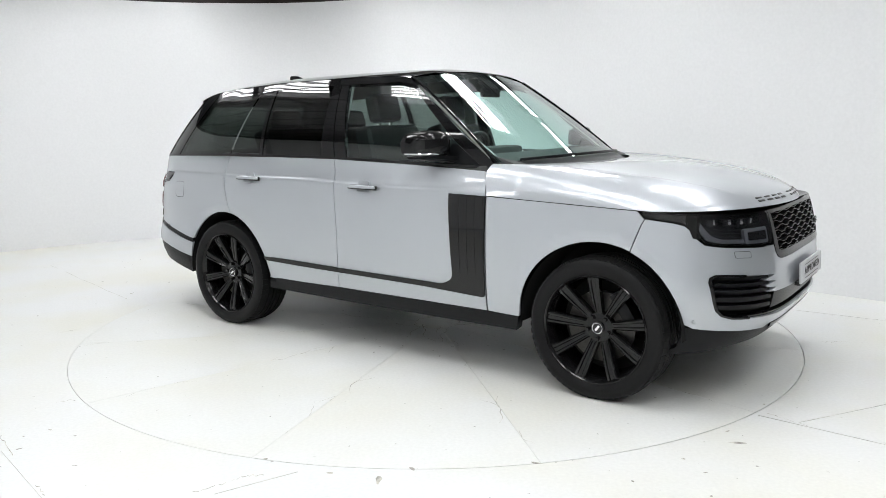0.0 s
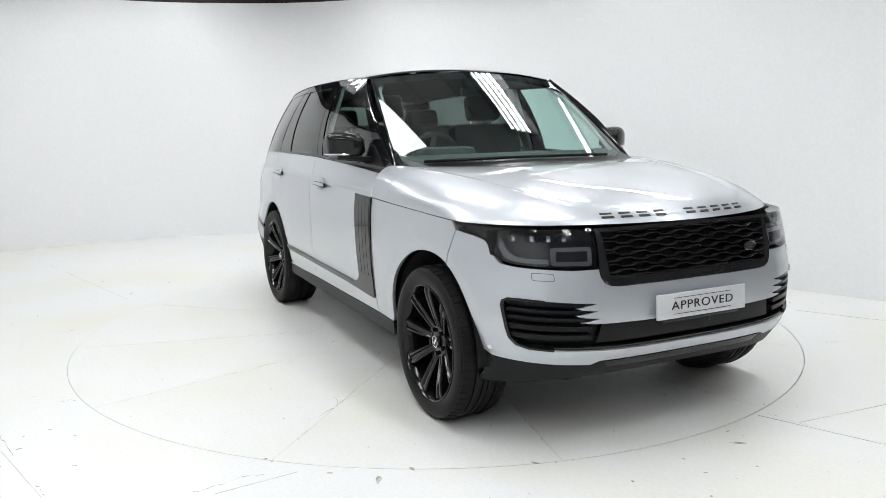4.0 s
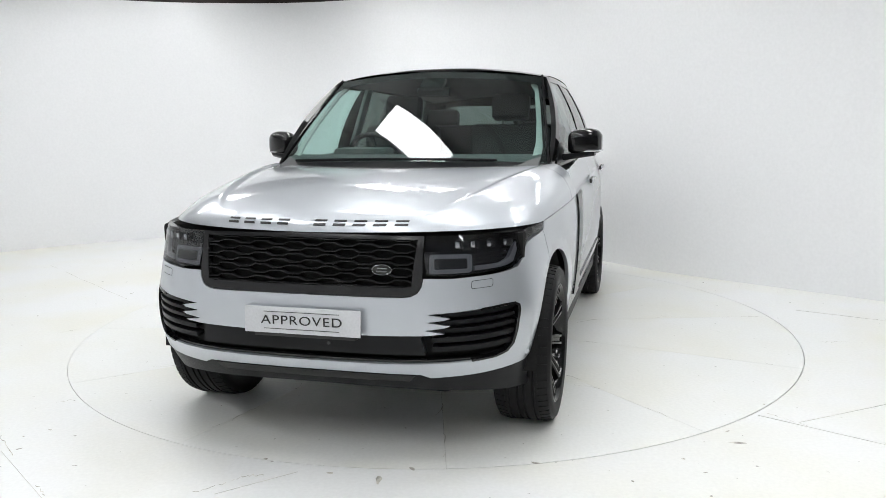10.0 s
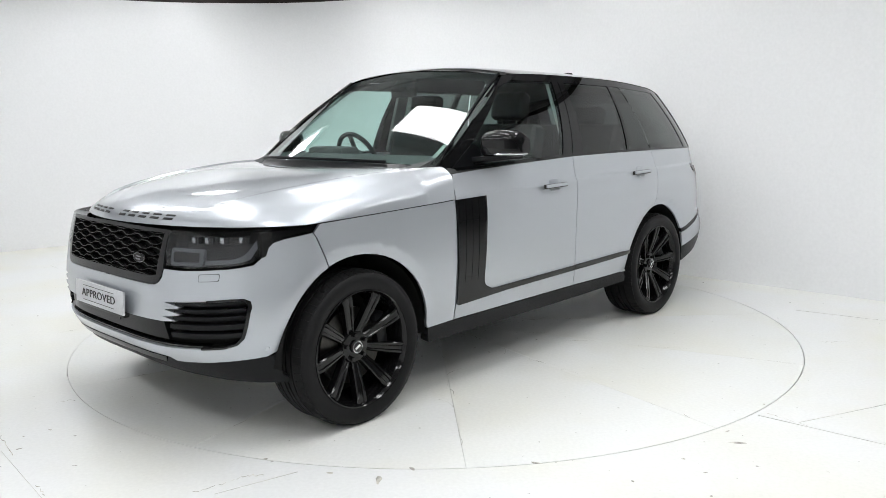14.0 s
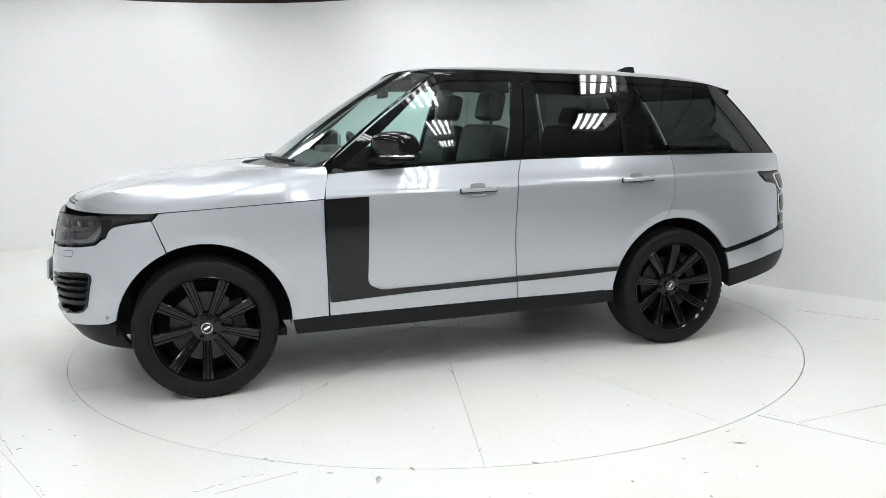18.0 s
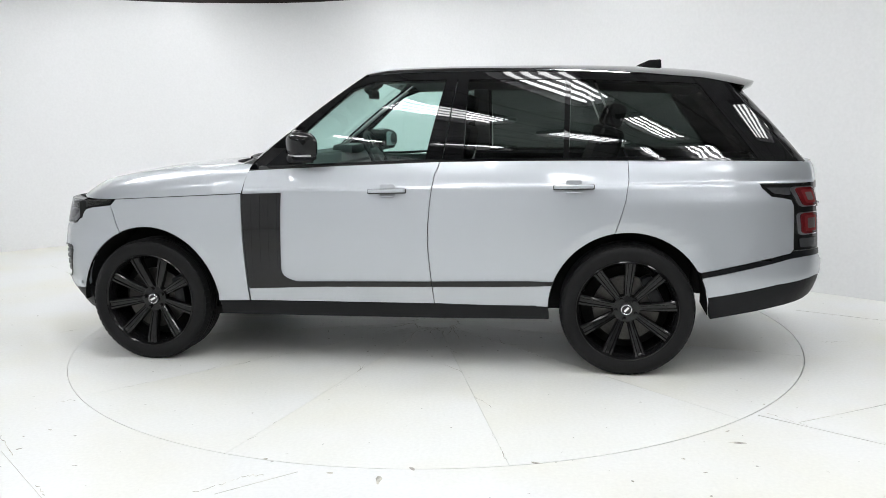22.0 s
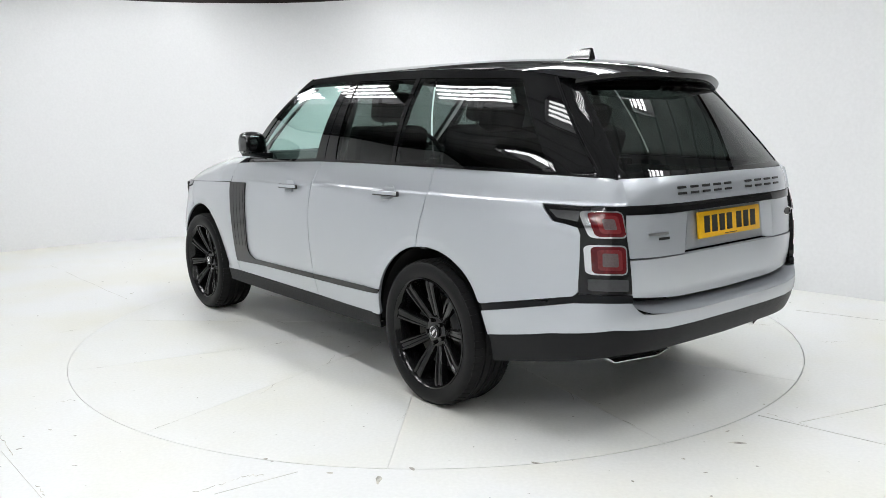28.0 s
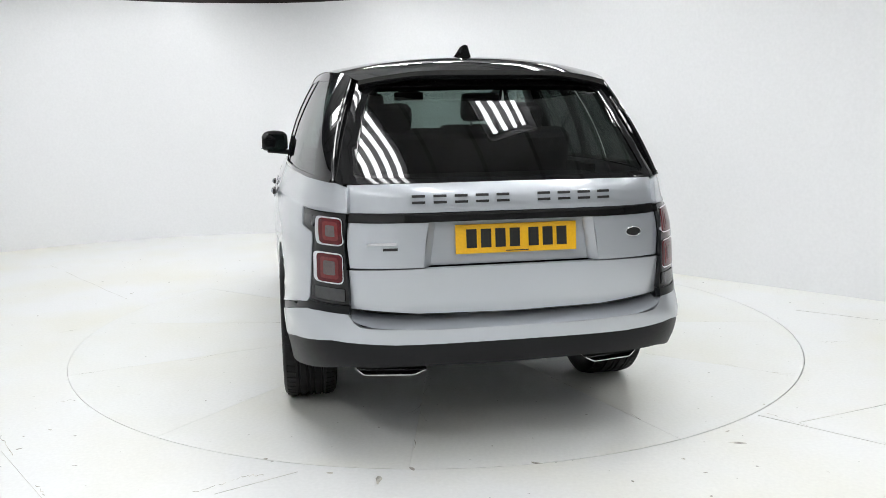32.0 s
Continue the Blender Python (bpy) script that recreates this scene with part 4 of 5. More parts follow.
    base = [bm.verts.new((-1.54, 0.03, 1.78)), bm.verts.new((-1.54, -0.03, 1.78)), bm.verts.new((-1.715, -0.034, 1.77)), bm.verts.new((-1.715, 0.034, 1.77))]
    bm.faces.new([r[0] for r in rr] + [base[3], base[0]])
    bm.faces.new([r[1] for r in reversed(rr)] + [base[1], base[2]])
    for k in range(len(rr) - 1):
        bm.faces.new((rr[k][1], rr[k + 1][1], rr[k + 1][0], rr[k][0]))
    bm.faces.new((rr[-1][1], base[2], base[3], rr[-1][0]))
    bm.faces.new((rr[0][0], base[0], base[1], rr[0][1]))
    bmesh.ops.bevel(bm, geom=bm.edges[:], offset=0.004, segments=2, affect="EDGES")
    part("antenna_fin", bm, GLOSS_BLACK, car, "shark fin antenna")
    # cowl and wipers
    part("cowl", grid(lambda u, v: ((1.185 - 0.355 * u * u) * (1 - v) + (0.992 - 0.215 * u * u) * v, 0.84 * u, 1.180 + 0.063 * v - 0.02 * u * u), 24, 4, -1, 1), SATIN_BLACK, car, "black cowl under the windscreen", smooth=None)
    for y0, y1 in ((0.55, -0.10), (-0.05, -0.68)):
        pts = []
        for k in range(9):
            u = (y0 + (y1 - y0) * k / 8) / 0.82
            pts.append(Vector(screen(u, 0.045)) + Vector((0.02, 0, 0.012)))
        part("wiper", tube(pts, 0.009, 6), SATIN_BLACK, car)

    # -- tail
    gsym = lambda pts: pts + [(-a, z) for a, z in reversed(pts) if a > 1e-6]
    sheet("tailgate", gsym([(0, 1.216), gy(0.45, 1.214), gy(0.674, 1.208), gy(0.673, 1.097), gy(0.4, 1.097), (0, 1.097)]), gate, SILVER, car, label="silver tailgate", step=(3.0, 0.03), gap=0.0)
    sheet("tailgate_strip", gsym([(0, 1.094), gy(0.4, 1.094), gy(0.673, 1.094), gy(0.673, 1.058), gy(0.4, 1.058), (0, 1.058)]), gate, GLOSS_BLACK, car, label="gloss black strip across the tailgate", step=(3.0, 0.03), lift=0.006)
    both("tailgate_wing", [gy(0.352, 1.056), gy(0.673, 1.056), gy(0.674, 0.872), gy(0.378, 0.872)], gate, SILVER, step=(3.0, 0.05), gap=0.0)
    sheet("plate_recess", gsym([(0, 1.056), gy(0.30, 1.056), gy(0.352, 1.056), gy(0.378, 0.872), (0, 0.872)]), gate, SILVER, car, step=(3.0, 0.05), lift=-0.042, depth=0.0)
    for s in (1, -1):
        bm = grid(lambda u, v: tuple((Vector(gate(s * gy(0.352 + 0.026 * v, 1.056 - 0.184 * v)[0], 1.056 - 0.184 * v)) * (1 - u)) + u * (Vector(gate(s * gy(0.318 + 0.026 * v, 1.056 - 0.184 * v)[0], 1.056 - 0.184 * v)) + Vector((0.042, 0, 0)))), 4, 8)
        part("recess_side", bm, SILVER, car, smooth=None)
    sheet("tailgate_foot", gsym([(0, 0.868), gy(0.40, 0.868), gy(0.675, 0.864), gy(0.674, 0.702), gy(0.4, 0.676), (0, 0.668)]), gate, SILVER, car, step=(3.0, 0.03), lift=0.006, depth=0.03)
    # black sheet that gives the tailgate's gaps their shade
    sheet("gate_core", gsym([(0, 1.21), gy(0.68, 1.20), gy(0.69, 0.62), (0, 0.62)]), gate, SHADOW, car, step=(4.0, 0.1), lift=-0.062, depth=0.0)
    for k in range(10):
        if k == 5:
            continue
        y = 0.395 - k * 0.0885
        for z0, z1 in ((1.168, 1.158), (1.143, 1.133)):
            quad = [(math.copysign(gy(abs(yy), z)[0], yy), z) for yy, z in ((y - 0.027, z0), (y + 0.027, z0), (y + 0.027, z1), (y - 0.027, z1))]
            sheet("letter_bar", quad, gate, INK, car, label="dark bars of raised lettering", step=(9.0, 0.05), depth=0.006, lift=0.005)
    rp = part("rear_plate", box(0.010, 0.525, 0.122, None, 0.003), PLATE_YELLOW, car, "yellow number plate with dark bars")
    rp.matrix_basis = Matrix.Translation((-2.556, -0.024, 0.978)) @ pose(0, 0, 0, 0, 6, 0)
    for k in range(7):
        y = 0.195 - k * 0.062 - (0.02 if k > 3 else 0)
        part("plate_bar", box(0.002, 0.044, 0.078, Matrix.Translation((-0.006, y, 0.002))), INK, rp)
    part("plate_small_bar", box(0.002, 0.10, 0.004, Matrix.Translation((-0.006, 0.0, -0.053))), INK, rp)
    for y, w, z in ((0.545, 0.12, 0.972), (0.512, 0.06, 0.950)):
        x = gate(gy(y, z)[0], z)[0] - 0.003
        part("model_bar", box(0.005, w, 0.011, Matrix.Translation((x, y, z)) @ pose(0, 0, 0, 0, 0, -8)), CHROME if w > 0.1 else INK, car, "small badge bar")
    p = Vector(gate(gy(0.545, 0.985)[0], 0.985))
    bm = cyl(0.5, 0.5, 0.006, None, 36)
    bmesh.ops.scale(bm, vec=(0.066, 0.038, 1), verts=bm.verts)
    bmesh.ops.transform(bm, matrix=Matrix.Translation((p.x - 0.002, -p.y, p.z)) @ pose(0, 0, 0, 90, 0, 90 + 8), verts=bm.verts)
    rb = part("tailgate_badge", bm, INK, car, "small oval black and silver badge")
    part("badge_ring", tube([Vector((p.x - 0.006, -p.y + 0.034 * math.sin(t), p.z + 0.020 * math.cos(t))) for t in [2 * math.pi * k / 24 for k in range(24)]], 0.0025, 6, True), CHROME, rb)
    # bumper
    bt = [(0, 0.615), by(0.3, 0.616), by(0.60, 0.628), by(0.645, 0.634), by(0.668, 0.650), by(0.690, 0.682), by(0.74, 0.690), bx(-2.36, 0.679), bx(-2.25, 0.656), bx(-1.874, 0.574)]
    ba = [bx(x, z) for x, z in arc(*REAR_ARCH, 156, 170, 4)]
    bb = [bx(-2.1, 0.502), bx(-2.28, 0.539), by(0.76, 0.572), by(0.5, 0.556), by(0.3, 0.553), (0, 0.552)]
    both("rear_bumper", bt + ba + bb, bumper_rear, SILVER, step=(3.0, 0.05), gap=0.0, depth=0.03)
    both("bumper_strip", [bx(-1.862, 0.606), bx(-2.2, 0.677), bx(-2.305, 0.699), bx(-2.36, 0.715), by(0.70, 0.72), by(0.70, 0.688), by(0.74, 0.692), bx(-2.36, 0.681), bx(-2.25, 0.658), bx(-1.874, 0.576)], bumper_rear, SATIN_BLACK, "black strip over the bumper", step=(3.0, 0.05), lift=-0.004, depth=0.02)
    both("lamp_base", [qx(-2.376, 0.719), qy(0.686, 0.719), qy(0.686, 0.685), qx(-2.38, 0.685), qx(-2.358, 0.704)], quarter, SATIN_BLACK, "black block under the tail lamp", step=(3.0, 0.05), depth=0.02, lift=0.001)
    bm = grid(lambda u, v: tuple(Vector(bumper_rear(by(0.68, 0.64)[0] * u, 0.615 + 0.016 * u * u + 0.03 * abs(u) ** 12)) + Vector((0.15 * v, 0, 0.045 * v))), 40, 3, -1, 1)
    part("bumper_step", bm, SILVER, car, "top of the rear bumper", smooth=None)
    bl = [(0, 0.550), by(0.3, 0.551), by(0.5, 0.554), by(0.76, 0.570), bx(-2.28, 0.537), bx(-2.1, 0.500), bx(-1.903, 0.461), bx(-1.925, 0.335), bx(-2.1, 0.368), bx(-2.3, 0.405), by(0.70, 0.448), by(0.34, 0.446), (0, 0.438)]
    both("rear_valance", bl, bumper_rear, PLASTIC, "dark plastic valance", step=(3.0, 0.05), lift=-0.004, depth=0.05)
    for s in (1, -1):
        o = rounded([(0.655, 0.398), (0.350, 0.417), (0.410, 0.384), (0.620, 0.370)], 0.014, 4)
        bm = bmesh.new()
        loops = []
        for pts, x in ((o, 0.10), (o, 0.0), (inset(o, 0.0055), -0.003), (inset(o, 0.0065), 0.05)):
            loops.append([bm.verts.new((-2.508 + 0.40 * (y - 0.354) + x, s * y, z)) for y, z in pts])
        for a, b in ((0, 1), (1, 2), (2, 3)):
            for k in range(len(o)):
                q = (k + 1) % len(o)
                bm.faces.new((loops[a][k], loops[a][q], loops[b][q], loops[b][k]))
        part("exhaust_trim", bm, CHROME, car, "chrome tailpipe finisher")
        # black plate in place of the shade inside the pipe
        bm = bmesh.new()
        bm.faces.new([bm.verts.new((-2.463 + 0.40 * (y - 0.354), s * y, z)) for y, z in o])
        part("exhaust_inside", bm, SHADOW, car)
    # tail lamps
    tl = [qx(-2.172, 1.096), qx(-2.3, 1.094), qy(0.80, 1.093), qy(0.684, 1.093), qy(0.686, 0.722), qx(-2.376, 0.722), qx(-2.367, 0.78), qx(-2.361, 0.976), qx(-2.348, 1.008), qx(-2.298, 1.020), qx(-2.238, 1.030), qx(-2.187, 1.076)]
    for m in (False, True):
        cl = sheet("tail_lamp", tl, quarter, GLOSS_BLACK, car, label="black tail lamp with two red squares", mirror=m, step=(2.0, 0.04), depth=0.02, lift=-0.004)
        ryz = lambda y0, y1, za, zb, r: [qy(y, z) for y, z in rounded([(y0, za), (y1, za), (y1 + 0.002, zb), (y0, zb)], r, 5)]
        for z1, z0, yi, yo in ((1.077, 0.963, 0.699, 0.803), (0.934, 0.806, 0.703, 0.817)):
            sheet("lamp_rim", ryz(yi, yo, z1, z0, 0.022), quarter, CHROME, cl, mirror=m, step=(2.0, 0.03), depth=0.01, lift=0.000, label="bright lamp rim")
            sheet("red_lens", ryz(yi + 0.004, yo - 0.015, z1 - 0.006, z0 + 0.006, 0.018), quarter, RED_LENS, cl, mirror=m, step=(2.0, 0.03), depth=0.004, lift=0.003, label="dark red lens")
            sheet("lens_band", ryz(yi + 0.017, yo - 0.030, z1 - 0.019, z0 + 0.020, 0.012), quarter, BAND_RED, cl, mirror=m, step=(2.0, 0.03), depth=0.003, lift=0.004)
            sheet("grey_lens", ryz(yi + 0.029, yo - 0.042, z1 - 0.034, z0 + 0.036, 0.007), quarter, GREY_LENS, cl, mirror=m, step=(2.0, 0.03), depth=0.003, lift=0.005, label="grey middle of the lens")
        sheet("side_lens", [qx(x, z) for x, z in rounded([(-2.205, 1.076), (-2.345, 1.073), (-2.345, 1.030), (-2.250, 1.042)], 0.008)], quarter, LAMP_GREY, cl, mirror=m, step=(2.0, 0.03), depth=0.003, lift=0.001, label="smoked grey side lens")
        sheet("reversing_lens", [qy(y, z) for y, z in rounded([(0.700, 0.788), (0.815, 0.788), (0.816, 0.738), (0.700, 0.736)], 0.008)], quarter, LAMP_GREY, cl, mirror=m, step=(2.0, 0.03), depth=0.003, lift=0.001, label="dark grey lens under the red squares")
    # rear window and its black frame, with a bright bevel down each corner
    for s in (1, -1):
        fr = [(0, 1.214), (s * 0.62, 1.213), (s * 0.729, 1.212), (s * 0.605, 1.655), (0, 1.668), (0, 1.622), (s * 0.50, 1.618), (s * 0.545, 1.585), (s * 0.642, 1.25), (s * 0.63, 1.236), (0, 1.232)]
        sheet("gate_frame", fr, back, GLOSS_BLACK, car, step=(0.05, 0.05), depth=0.03)
        line = [Vector(upper(-2.392 + 0.372 * v / 12, 1.218 + 0.442 * v / 12)) + Vector((0.002, -0.004, 0)) for v in range(13)]
        part("corner_bevel", tube([Vector((p.x, s * p.y, p.z)) for p in line], 0.010, 10), GLOSS_BLACK, car, "gloss black corner bevel")
    sheet("rear_screen", [(0, 1.228), (0.635, 1.232), (0.648, 1.25), (0.549, 1.588), (0.50, 1.622), (0, 1.626), (-0.50, 1.622), (-0.549, 1.588), (-0.648, 1.25), (-0.635, 1.232)], back, DARK_GLASS, car, label="dark rear window", step=(0.06, 0.06), depth=0.0, lift=-0.004)

    # -- door mirrors and handles
    for s in (1, -1):
        secs = [(0.905, 0.062, 0.050, 0.450, 1.325), (0.93, 0.086, 0.070, 0.446, 1.330), (0.99, 0.092, 0.077, 0.425, 1.334), (1.04, 0.088, 0.075, 0.398, 1.333), (1.075, 0.078, 0.066, 0.374, 1.329), (1.092, 0.058, 0.048, 0.356, 1.324)]
        bm = bmesh.new()
        rings = []
        for k in range(17):
            y = 0.905 + 0.187 * (1 - math.cos(math.pi * k / 16)) / 2
            hx, hz, cx, cz = (lerp([(q[0], q[n]) for q in secs], y) for n in (1, 2, 3, 4))
            ring = []
            for n in range(28):
                t = 2 * math.pi * n / 28
                co, si = math.cos(t), math.sin(t)
                ring.append(bm.verts.new((cx + hx * math.copysign(abs(co) ** 0.62, co), s * y, cz + hz * math.copysign(abs(si) ** (0.72 if si > 0 else 0.45), si))))
            rings.append(ring)
        for a, b in zip(rings, rings[1:]):
            for n in range(28):
                bm.faces.new((a[n], a[(n + 1) % 28], b[(n + 1) % 28], b[n]))
        bm.faces.new(rings[0])
        bm.faces.new(rings[-1])
        mir = part("door_mirror", bm, GLOSS_BLACK, car, "gloss black door mirror")
        bm = bmesh.new()
        face = rounded([(-0.076, -0.056), (0.076, -0.056), (0.072, 0.058), (-0.074, 0.054)], 0.03, 5)
        fr, bk = ([bm.verts.new((x, y, z)) for y, z in face] for x in (-0.003, 0.006))
        bm.faces.new(fr)
        bm.faces.new(bk)
        for k in range(len(face)):
            q = (k + 1) % len(face)
            bm.faces.new((fr[k], fr[q], bk[q], bk[k]))
        bmesh.ops.transform(bm, matrix=Matrix.Translation((0.333, s * 1.000, 1.326)) @ pose(0, 0, 0, 0, 0, s * 17), verts=bm.verts)
        part("mirror_glass", bm, MIRROR, mir, "mirror glass")
        lamp_line = [(0.504, 0.985), (0.488, 1.03), (0.460, 1.068), (0.425, 1.089), (0.375, 1.098), (0.330, 1.094)]
        part("indicator", tube([(x, s * y, 1.279) for x, y in lamp_line], 0.0055, 6), CHROME, mir, "bright indicator strip")
        bm = bmesh.new()
        rows = []
        for k in range(9):
            v = k / 8
            y, x, hx, z0, z1 = 0.855 + 0.20 * v, 0.470 - 0.085 * v * v, 0.080 - 0.006 * v, 1.222 + 0.026 * v, 1.262 + 0.012 * v
            rows.append([bm.verts.new((x + hx * cx_, s * y, z)) for cx_, z in ((1, z0 + 0.012), (0.8, z0), (-0.8, z0), (-1, z0 + 0.012), (-1, z1), (1, z1))])
        for a, b in zip(rows, rows[1:]):
            for n in range(6):
                bm.faces.new((a[n], a[(n + 1) % 6], b[(n + 1) % 6], b[n]))
        bm.faces.new(rows[0])
        bm.faces.new(rows[-1])
        part("mirror_arm", bm, SATIN_BLACK, mir, "satin black mirror foot")
        tri = [(0.70, 1.205), (0.45, 1.215), (0.50, 1.33), (0.545, 1.325)]
        sheet("mirror_foot", tri, upper, SATIN_BLACK, mir, mirror=s < 0, depth=0.02, lift=0.006)
        for hx, hz in ((-0.085, 1.070), (-1.152, 1.092)):
            y = side(hx, hz)[1]
            h = part("door_handle", box(0.222, 0.026, 0.021, Matrix.Translation((hx, s * (y + 0.024), hz)) @ pose(0, 0, 0, 0, 1, 0), 0.009, segments=3), SILVER, car, "silver door handle")
            part("handle_edge", box(0.230, 0.018, 0.029, Matrix.Translation((hx, s * (y + 0.020), hz - 0.003)) @ pose(0, 0, 0, 0, 1, 0), 0.007), INK, h, "black underside")
            # nothing is sunk: both halves lean outwards to shade like a recess
            for up in (1, -1):
                dish = rounded([(hx - 0.046, hz), (hx - 0.044, hz + up * 0.036, 0.025), (hx + 0.044, hz + up * 0.036, 0.025), (hx + 0.046, hz)], 0.001, 6)
                leaning_half = lambda x, z: (x, side(x, z)[1] + 0.016 * abs(z - hz) / 0.036, z)
                sheet("handle_dish", dish, leaning_half, SILVER, h, mirror=s < 0, depth=0.004, lift=0.001, step=(0.02, 0.02))
    flap = [qx(x, z) for x, z in rounded([(-1.98, 1.03), (-2.10, 1.03), (-2.10, 0.915), (-1.98, 0.915)], 0.03)]
    gap_ = [qx(x, z) for x, z in rounded([(-1.977, 1.033), (-2.103, 1.033), (-2.103, 0.912), (-1.977, 0.912)], 0.032)]
    sheet("flap_gap", gap_, quarter, LAMP_GREY, car, mirror=True, step=(2.0, 0.05), depth=0.0, lift=0.0012)
    sheet("fuel_flap", flap, quarter, SILVER, car, mirror=True, step=(2.0, 0.05), depth=0.004, lift=0.0022, label="fuel flap")

    # -- underbody and wheel housings
    bm = box(3.92, 1.16, 0.52, Matrix.Translation((0.10, 0, 0.55)), 0.03)
    box(0.50, 1.10, 0.30, Matrix.Translation((-2.12, 0, 0.545)), 0.04, bm)
    box(1.95, 1.78, 0.72, Matrix.Translation((0.0, 0, 0.69)), 0.02, bm)
    box(1.10, 1.76, 0.13, Matrix.Translation((1.40, 0, 0.93)), 0.02, bm)
    box(1.20, 1.70, 0.24, Matrix.Translation((-1.50, 0, 0.99)), 0.02, bm)
    box(0.30, 1.50, 0.40, Matrix.Translation((-2.22, 0, 0.68)), 0.05, bm)
    box(0.24, 1.40, 0.50, Matrix.Translation((1.95, 0, 0.66)), 0.05, bm)
    part("underbody", bm, SHADOW, car, "dark underbody")
    for (cx, cz, r) in (FRONT_ARCH, REAR_ARCH):
        for s in (1, -1):
            bm = grid(lambda u, v: (cx + (r + 0.012 - 0.014 * v) * math.cos(math.pi * (1.02 - 1.03 * u)), s * (0.58 + 0.355 * v), cz + (r + 0.012 - 0.014 * v) * math.sin(math.pi * (1.02 - 1.03 * u))), 24, 3)
            part("arch_liner", bm, SHADOW, car, smooth=None)
    for x, y, w, d, z in ((1.75, 0.72, 0.14, 0.05, 0.285), (1.75, -0.72, 0.14, 0.05, 0.285), (1.05, 0.70, 0.05, 0.30, 0.30), (1.05, -0.70, 0.05, 0.30, 0.30)):
        part("underbody_flap", box(w, d if w > 0.1 else d, 0.05, Matrix.Translation((x, y, z)), 0.01), SHADOW, car)
    build_cabin(car)
    for o in car.children:
        o.matrix_basis = Matrix.Translation(OFF) @ o.matrix_basis
    build_wheels(car)
    return car


BAND_RED = plain("band_red", (0.14, 0.016, 0.018), 0.12)


def build_cabin(car):
    def seat(x, y, wide, rake=14.0, rest=True):
        bm = box(0.50, wide, 0.16, Matrix.Translation((x, y, 0.80)), 0.05, segments=3)
        s = part("seat", bm, LEATHER, car, "black leather seat")
        m = Matrix.Translation((x - 0.25, y, 0.84)) @ pose(0, 0, 0, 0, -rake, 0)
        part("backrest", box(0.15, wide, 0.62, m @ Matrix.Translation((0, 0, 0.30)), 0.055, segments=3), LEATHER, s)
        n = 1 if wide < 0.7 else 2
        for k in range(n):
            yy = 0 if n == 1 else (k - 0.5) * 0.74
            part("headrest", box(0.11, 0.27, (0.19 if n == 1 else 0.15), m @ Matrix.Translation((0.01, yy, 0.735 if n == 1 else 0.68)), 0.045, segments=3), LEATHER, s)
            for d in (-0.06, 0.06):
                part("headrest_post", cyl(0.008, 0.008, 0.10, m @ Matrix.Translation((0, yy + d, 0.63)), 8), TRIM, s)
    seat(0.02, 0.40, 0.56)
    seat(0.02, -0.40, 0.56)
    seat(-0.93, 0.0, 1.36, 20.0)
    # dashboard
    prof = [(0.93, 1.20), (0.72, 1.268), (0.52, 1.262), (0.43, 1.18), (0.46, 0.95), (0.50, 0.75), (0.95, 0.75)]
    bm = bmesh.new()
    l = [bm.verts.new((x, 0.80, z)) for x, z in prof]
    r = [bm.verts.new((x, -0.80, z)) for x, z in prof]
    bm.faces.new(l)
    bm.faces.new(r)
    for k in range(len(prof)):
        j = (k + 1) % len(prof)
        bm.faces.new((l[k], l[j], r[j], r[k]))
    bmesh.ops.bevel(bm, geom=bm.edges[:], offset=0.02, segments=2, affect="EDGES")
    part("dashboard", bm, TRIM, car, "dark dashboard")
    b = box(0.16, 0.36, 0.07, Matrix.Translation((0.52, -0.38, 1.27)), 0.03)
    part("instrument_hood", b, TRIM, car)
    part("centre_console", box(0.95, 0.30, 0.30, Matrix.Translation((0.05, 0, 0.84)), 0.04), TRIM, car)
    part("centre_screen", box(0.02, 0.26, 0.13, Matrix.Translation((0.425, 0, 1.06)) @ pose(0, 0, 0, 0, 15, 0), 0.01), GLOSS_BLACK, car)
    # steering wheel on the right
    m = Matrix.Translation((0.30, -0.38, 1.215)) @ pose(0, 0, 0, 0, -66, 0)
    wheel = part("steering_wheel", tube([m @ Vector((0.185 * math.cos(t), 0.185 * math.sin(t), 0)) for t in [2 * math.pi * k / 40 for k in range(40)]], 0.016, 10, True), LEATHER, car, "black steering wheel")
    part("wheel_hub", cyl(0.07, 0.06, 0.05, m, 20, 0.01), TRIM, wheel)
    for a in (0, 180, 270):
        part("wheel_spoke", box(0.13, 0.035, 0.015, m @ pose(0, 0, 0, 0, 0, a) @ Matrix.Translation((0.115, 0, 0)), 0.005), TRIM, wheel)
    # doors' inner sides, headliner, mirror, pale pillars
    for s in (1, -1):
        part("door_card", box(1.05, 0.05, 0.42, Matrix.Translation((0.22, s * 0.845, 1.00)), 0.02), TRIM, car)
        part("door_card", box(0.95, 0.05, 0.42, Matrix.Translation((-0.86, s * 0.845, 1.00)), 0.02), TRIM, car)
        part("boot_side", box(0.72, 0.05, 0.36, Matrix.Translation((-1.80, s * 0.72, 1.00)), 0.02), TRIM, car)
        pillar = [(0.975, 0.06), (0.975, 0.94), (0.90, 0.93), (0.932, 0.85), (0.940, 0.5), (0.930, 0.28), (0.905, 0.15), (0.86, 0.07)]
        sheet("pillar_trim", [(s * u, v) for u, v in pillar], screen, PALE_TRIM, car, label="pale windscreen pillar trim", step=(0.08, 0.08), depth=0.01, lift=-0.03)
        m = Matrix.Translation((-0.455, s * 0.775, 1.47)) @ pose(0, 0, 0, s * 19, 0, 0)
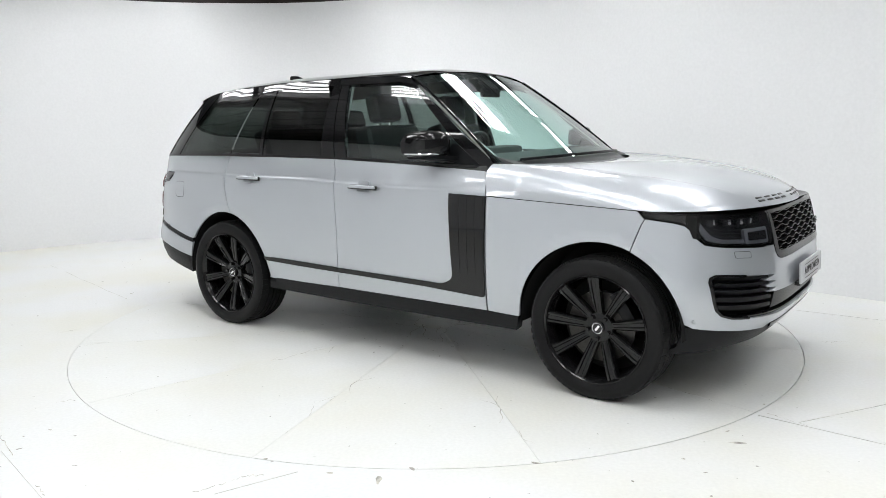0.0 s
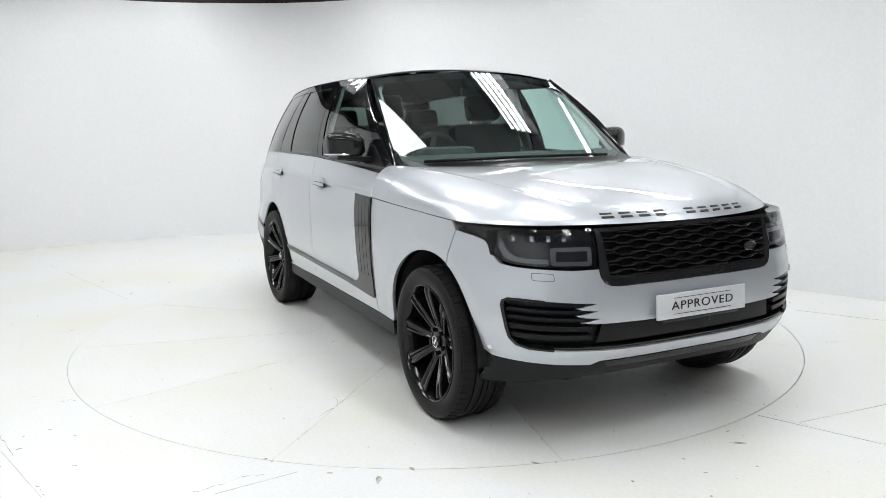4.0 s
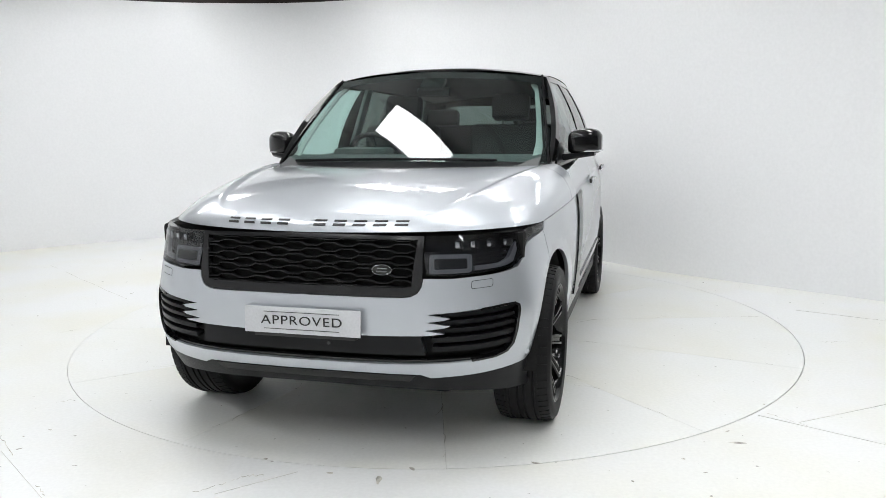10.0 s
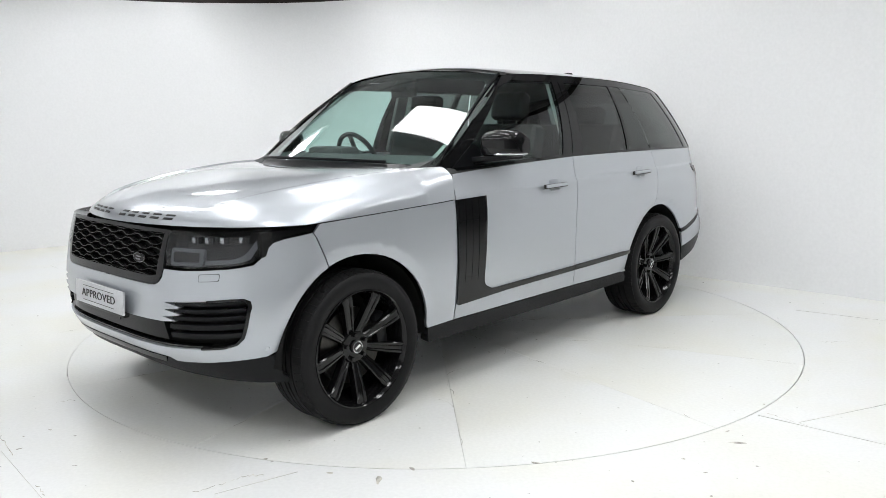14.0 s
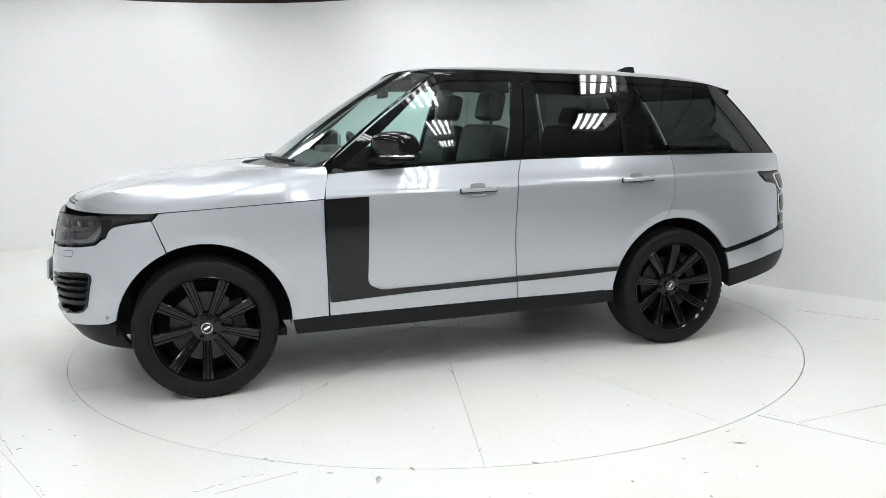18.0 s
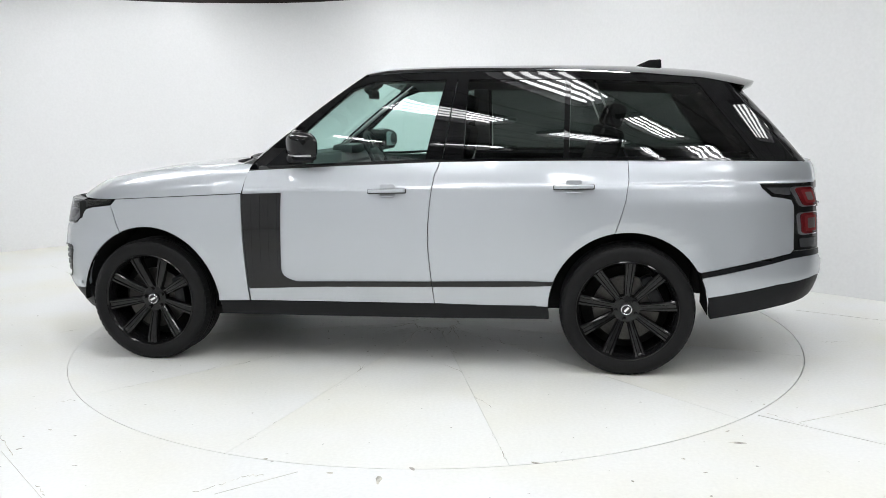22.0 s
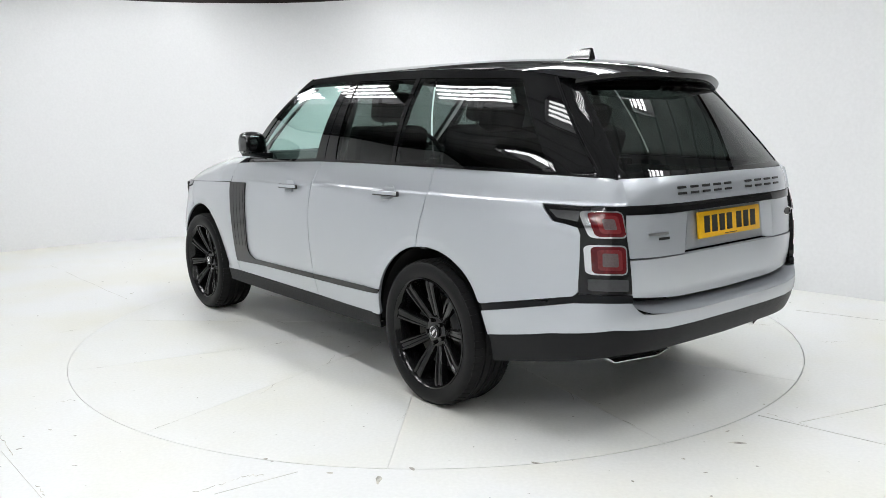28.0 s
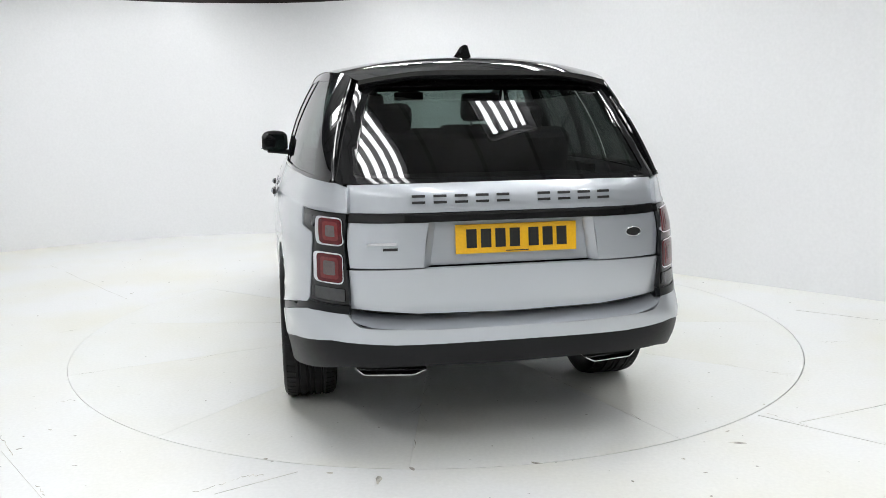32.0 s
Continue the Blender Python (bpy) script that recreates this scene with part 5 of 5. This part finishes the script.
        part("pillar_trim", box(0.11, 0.03, 0.50, m, 0.012), PALE_TRIM, car, "pale pillar trim")
    bm = grid(lambda u, v: tuple(Vector(roof(u * 0.93, 0.03 + 0.90 * v)) + Vector((0, 0, -0.055))), 16, 16, -1, 1)
    part("headliner", bm, HEADLINER, car, smooth=None)
    part("rear_view_mirror", box(0.03, 0.22, 0.06, Matrix.Translation((0.22, 0.0, 1.65)), 0.012), SHADOW, car, "rear view mirror")
    part("sensor_pod", box(0.12, 0.16, 0.04, Matrix.Translation((0.22, 0.0, 1.70)) @ pose(0, 0, 0, 0, 33, 0), 0.02), SHADOW, car)
    part("boot_cover", box(0.85, 1.40, 0.02, Matrix.Translation((-1.85, 0, 1.17))), TRIM, car)


def build_wheels(car):
    R = 0.382
    tyre_prof = []
    hw = 0.137
    tyre_prof = [(0.283, -0.118), (0.300, -0.130), (0.335, -hw), (0.360, -0.132), (0.373, -0.116), (0.379, -0.095), (R, -0.070), (R, -0.064), (0.374, -0.062), (0.374, -0.054), (R, -0.052), (R, -0.022), (0.374, -0.020), (0.374, -0.010), (R, -0.008)]
    tyre_prof = tyre_prof + [(r, -y) for r, y in reversed(tyre_prof)]
    rim_prof = [(0.275, 0.10), (0.292, 0.118), (0.291, 0.128), (0.285, 0.131), (0.278, 0.122), (0.262, 0.085), (0.255, -0.10), (0.280, -0.118), (0.283, -0.11), (0.268, 0.06)]
    tyre_bm = lathe(tyre_prof, 96)
    # shoulder blocks
    blocks = bmesh.new()
    for k in range(60):
        for s in (1, -1):
            a = 2 * math.pi * (k + 0.5 * (s < 0)) / 60
            m = Matrix.Rotation(-a, 4, "Y") @ Matrix.Translation((0.374, s * 0.098, 0)) @ pose(0, 0, 0, 0, 0, s * 12)
            box(0.012, 0.045, 0.029, m, bm=blocks)
    w = finish("wheel", lathe(rim_prof, 72, closed=True), RIM_BLACK, car, "gloss black nine-spoke alloy wheel")
    part("tyre", tyre_bm, RUBBER, w, "black rubber tyre", smooth=50)
    tagged(part("tread", blocks, RUBBER, w), "rubber tread blocks on the tyre's shoulders", kind="stuff")
    # a spoke: two ridges beside a shallow valley
    bm = bmesh.new()
    secs = [(0.060, 0.026, 0.056, 0.0), (0.085, 0.021, 0.066, 0.003), (0.13, 0.024, 0.082, 0.006), (0.20, 0.028, 0.104, 0.008), (0.255, 0.031, 0.118, 0.008), (0.280, 0.034, 0.116, 0.004)]
    rings = []
    for r, hwid, y, dip in secs:
        pts = [(-hwid, y - 0.045), (-hwid, y - 0.006), (-hwid + 0.006, y), (-hwid * 0.45, y), (-hwid * 0.3, y - dip), (hwid * 0.3, y - dip), (hwid * 0.45, y), (hwid - 0.006, y), (hwid, y - 0.006), (hwid, y - 0.045)]
        rings.append([bm.verts.new((r, yy, t)) for t, yy in pts])
    for a, b in zip(rings, rings[1:]):
        for k in range(len(a)):
            j = (k + 1) % len(a)
            bm.faces.new((a[k], a[j], b[j], b[k]))
    bm.faces.new(rings[0])
    bm.faces.new(rings[-1])
    spoke = part("spoke", bm, RIM_BLACK, w, smooth=30)
    for k in range(1, 9):
        o = new("spoke", spoke.data)
        o.parent = w
        o.matrix_basis = Matrix.Rotation(2 * math.pi * k / 9, 4, "Y")
    turn = pose(0, 0, 0, 90, 0, 0)
    part("hub", cyl(0.088, 0.078, 0.05, Matrix.Translation((0, 0.038, 0)) @ pose(0, 0, 0, -90, 0, 0), 36, 0.006), RIM_BLACK, w)
    cap = part("centre_cap", cyl(0.034, 0.031, 0.012, Matrix.Translation((0, 0.074, 0)) @ pose(0, 0, 0, -90, 0, 0), 28, 0.003), INK, w, "small badge in the hub")
    part("cap_ring", tube([Vector((0.028 * math.cos(t), 0.081, 0.028 * math.sin(t))) for t in [2 * math.pi * k / 24 for k in range(24)]], 0.003, 6, True), CHROME, w)
    part("cap_mark", box(0.034, 0.002, 0.012, Matrix.Translation((0, 0.081, 0)) @ pose(0, 0, 0, 0, 20, 0), 0.0), CHROME, w)
    nut = None
    for k in range(5):
        t = 2 * math.pi * (k + 0.25) / 5
        m = Matrix.Translation((0.062 * math.cos(t), 0.070, 0.062 * math.sin(t)))
        if nut is None:
            nut = part("wheel_nut", cyl(0.012, 0.011, 0.02, pose(0, 0, 0, -90, 0, 0), 6, 0.002), RIM_BLACK, w)
            nut.matrix_basis = m
        else:
            o = new("wheel_nut", nut.data)
            o.parent = w
            o.matrix_basis = m
    part("brake_disc", lathe([(0.07, 0.0), (0.19, 0.0), (0.19, 0.028), (0.07, 0.028)], 60, True), STEEL, w, "steel brake disc")
    part("brake_caliper", box(0.07, 0.10, 0.20, Matrix.Translation((-0.175, 0.02, 0.02)), 0.02), SATIN_BLACK, w)
    part("barrel_back", cyl(0.262, 0.262, 0.01, Matrix.Translation((0, -0.07, 0)) @ pose(0, 0, 0, 90, 0, 0), 48), SHADOW, w)
    put = lambda x, y, r, flip: Matrix.Translation(OFF + Vector((x, y, 0.379))) @ pose(0, 0, 0, 0, r, 180 if flip else 0)
    w.matrix_basis = put(1.461, 0.845, 8, False)
    for x, y, r, flip in ((-1.461, 0.838, 27, False), (1.461, -0.845, 33, True), (-1.461, -0.838, 14, True)):
        copy_thing(w, put(x, y, r, flip)).parent = car


car = build_car()


def motions():
    rows = [(t, pose(0, 0, 0, 0, 0, START + SPEED * (t + LEAD.get(t, 0.0)))) for t in range(33)]
    walk(turntable, rows)
    walk(car, rows)


motions()
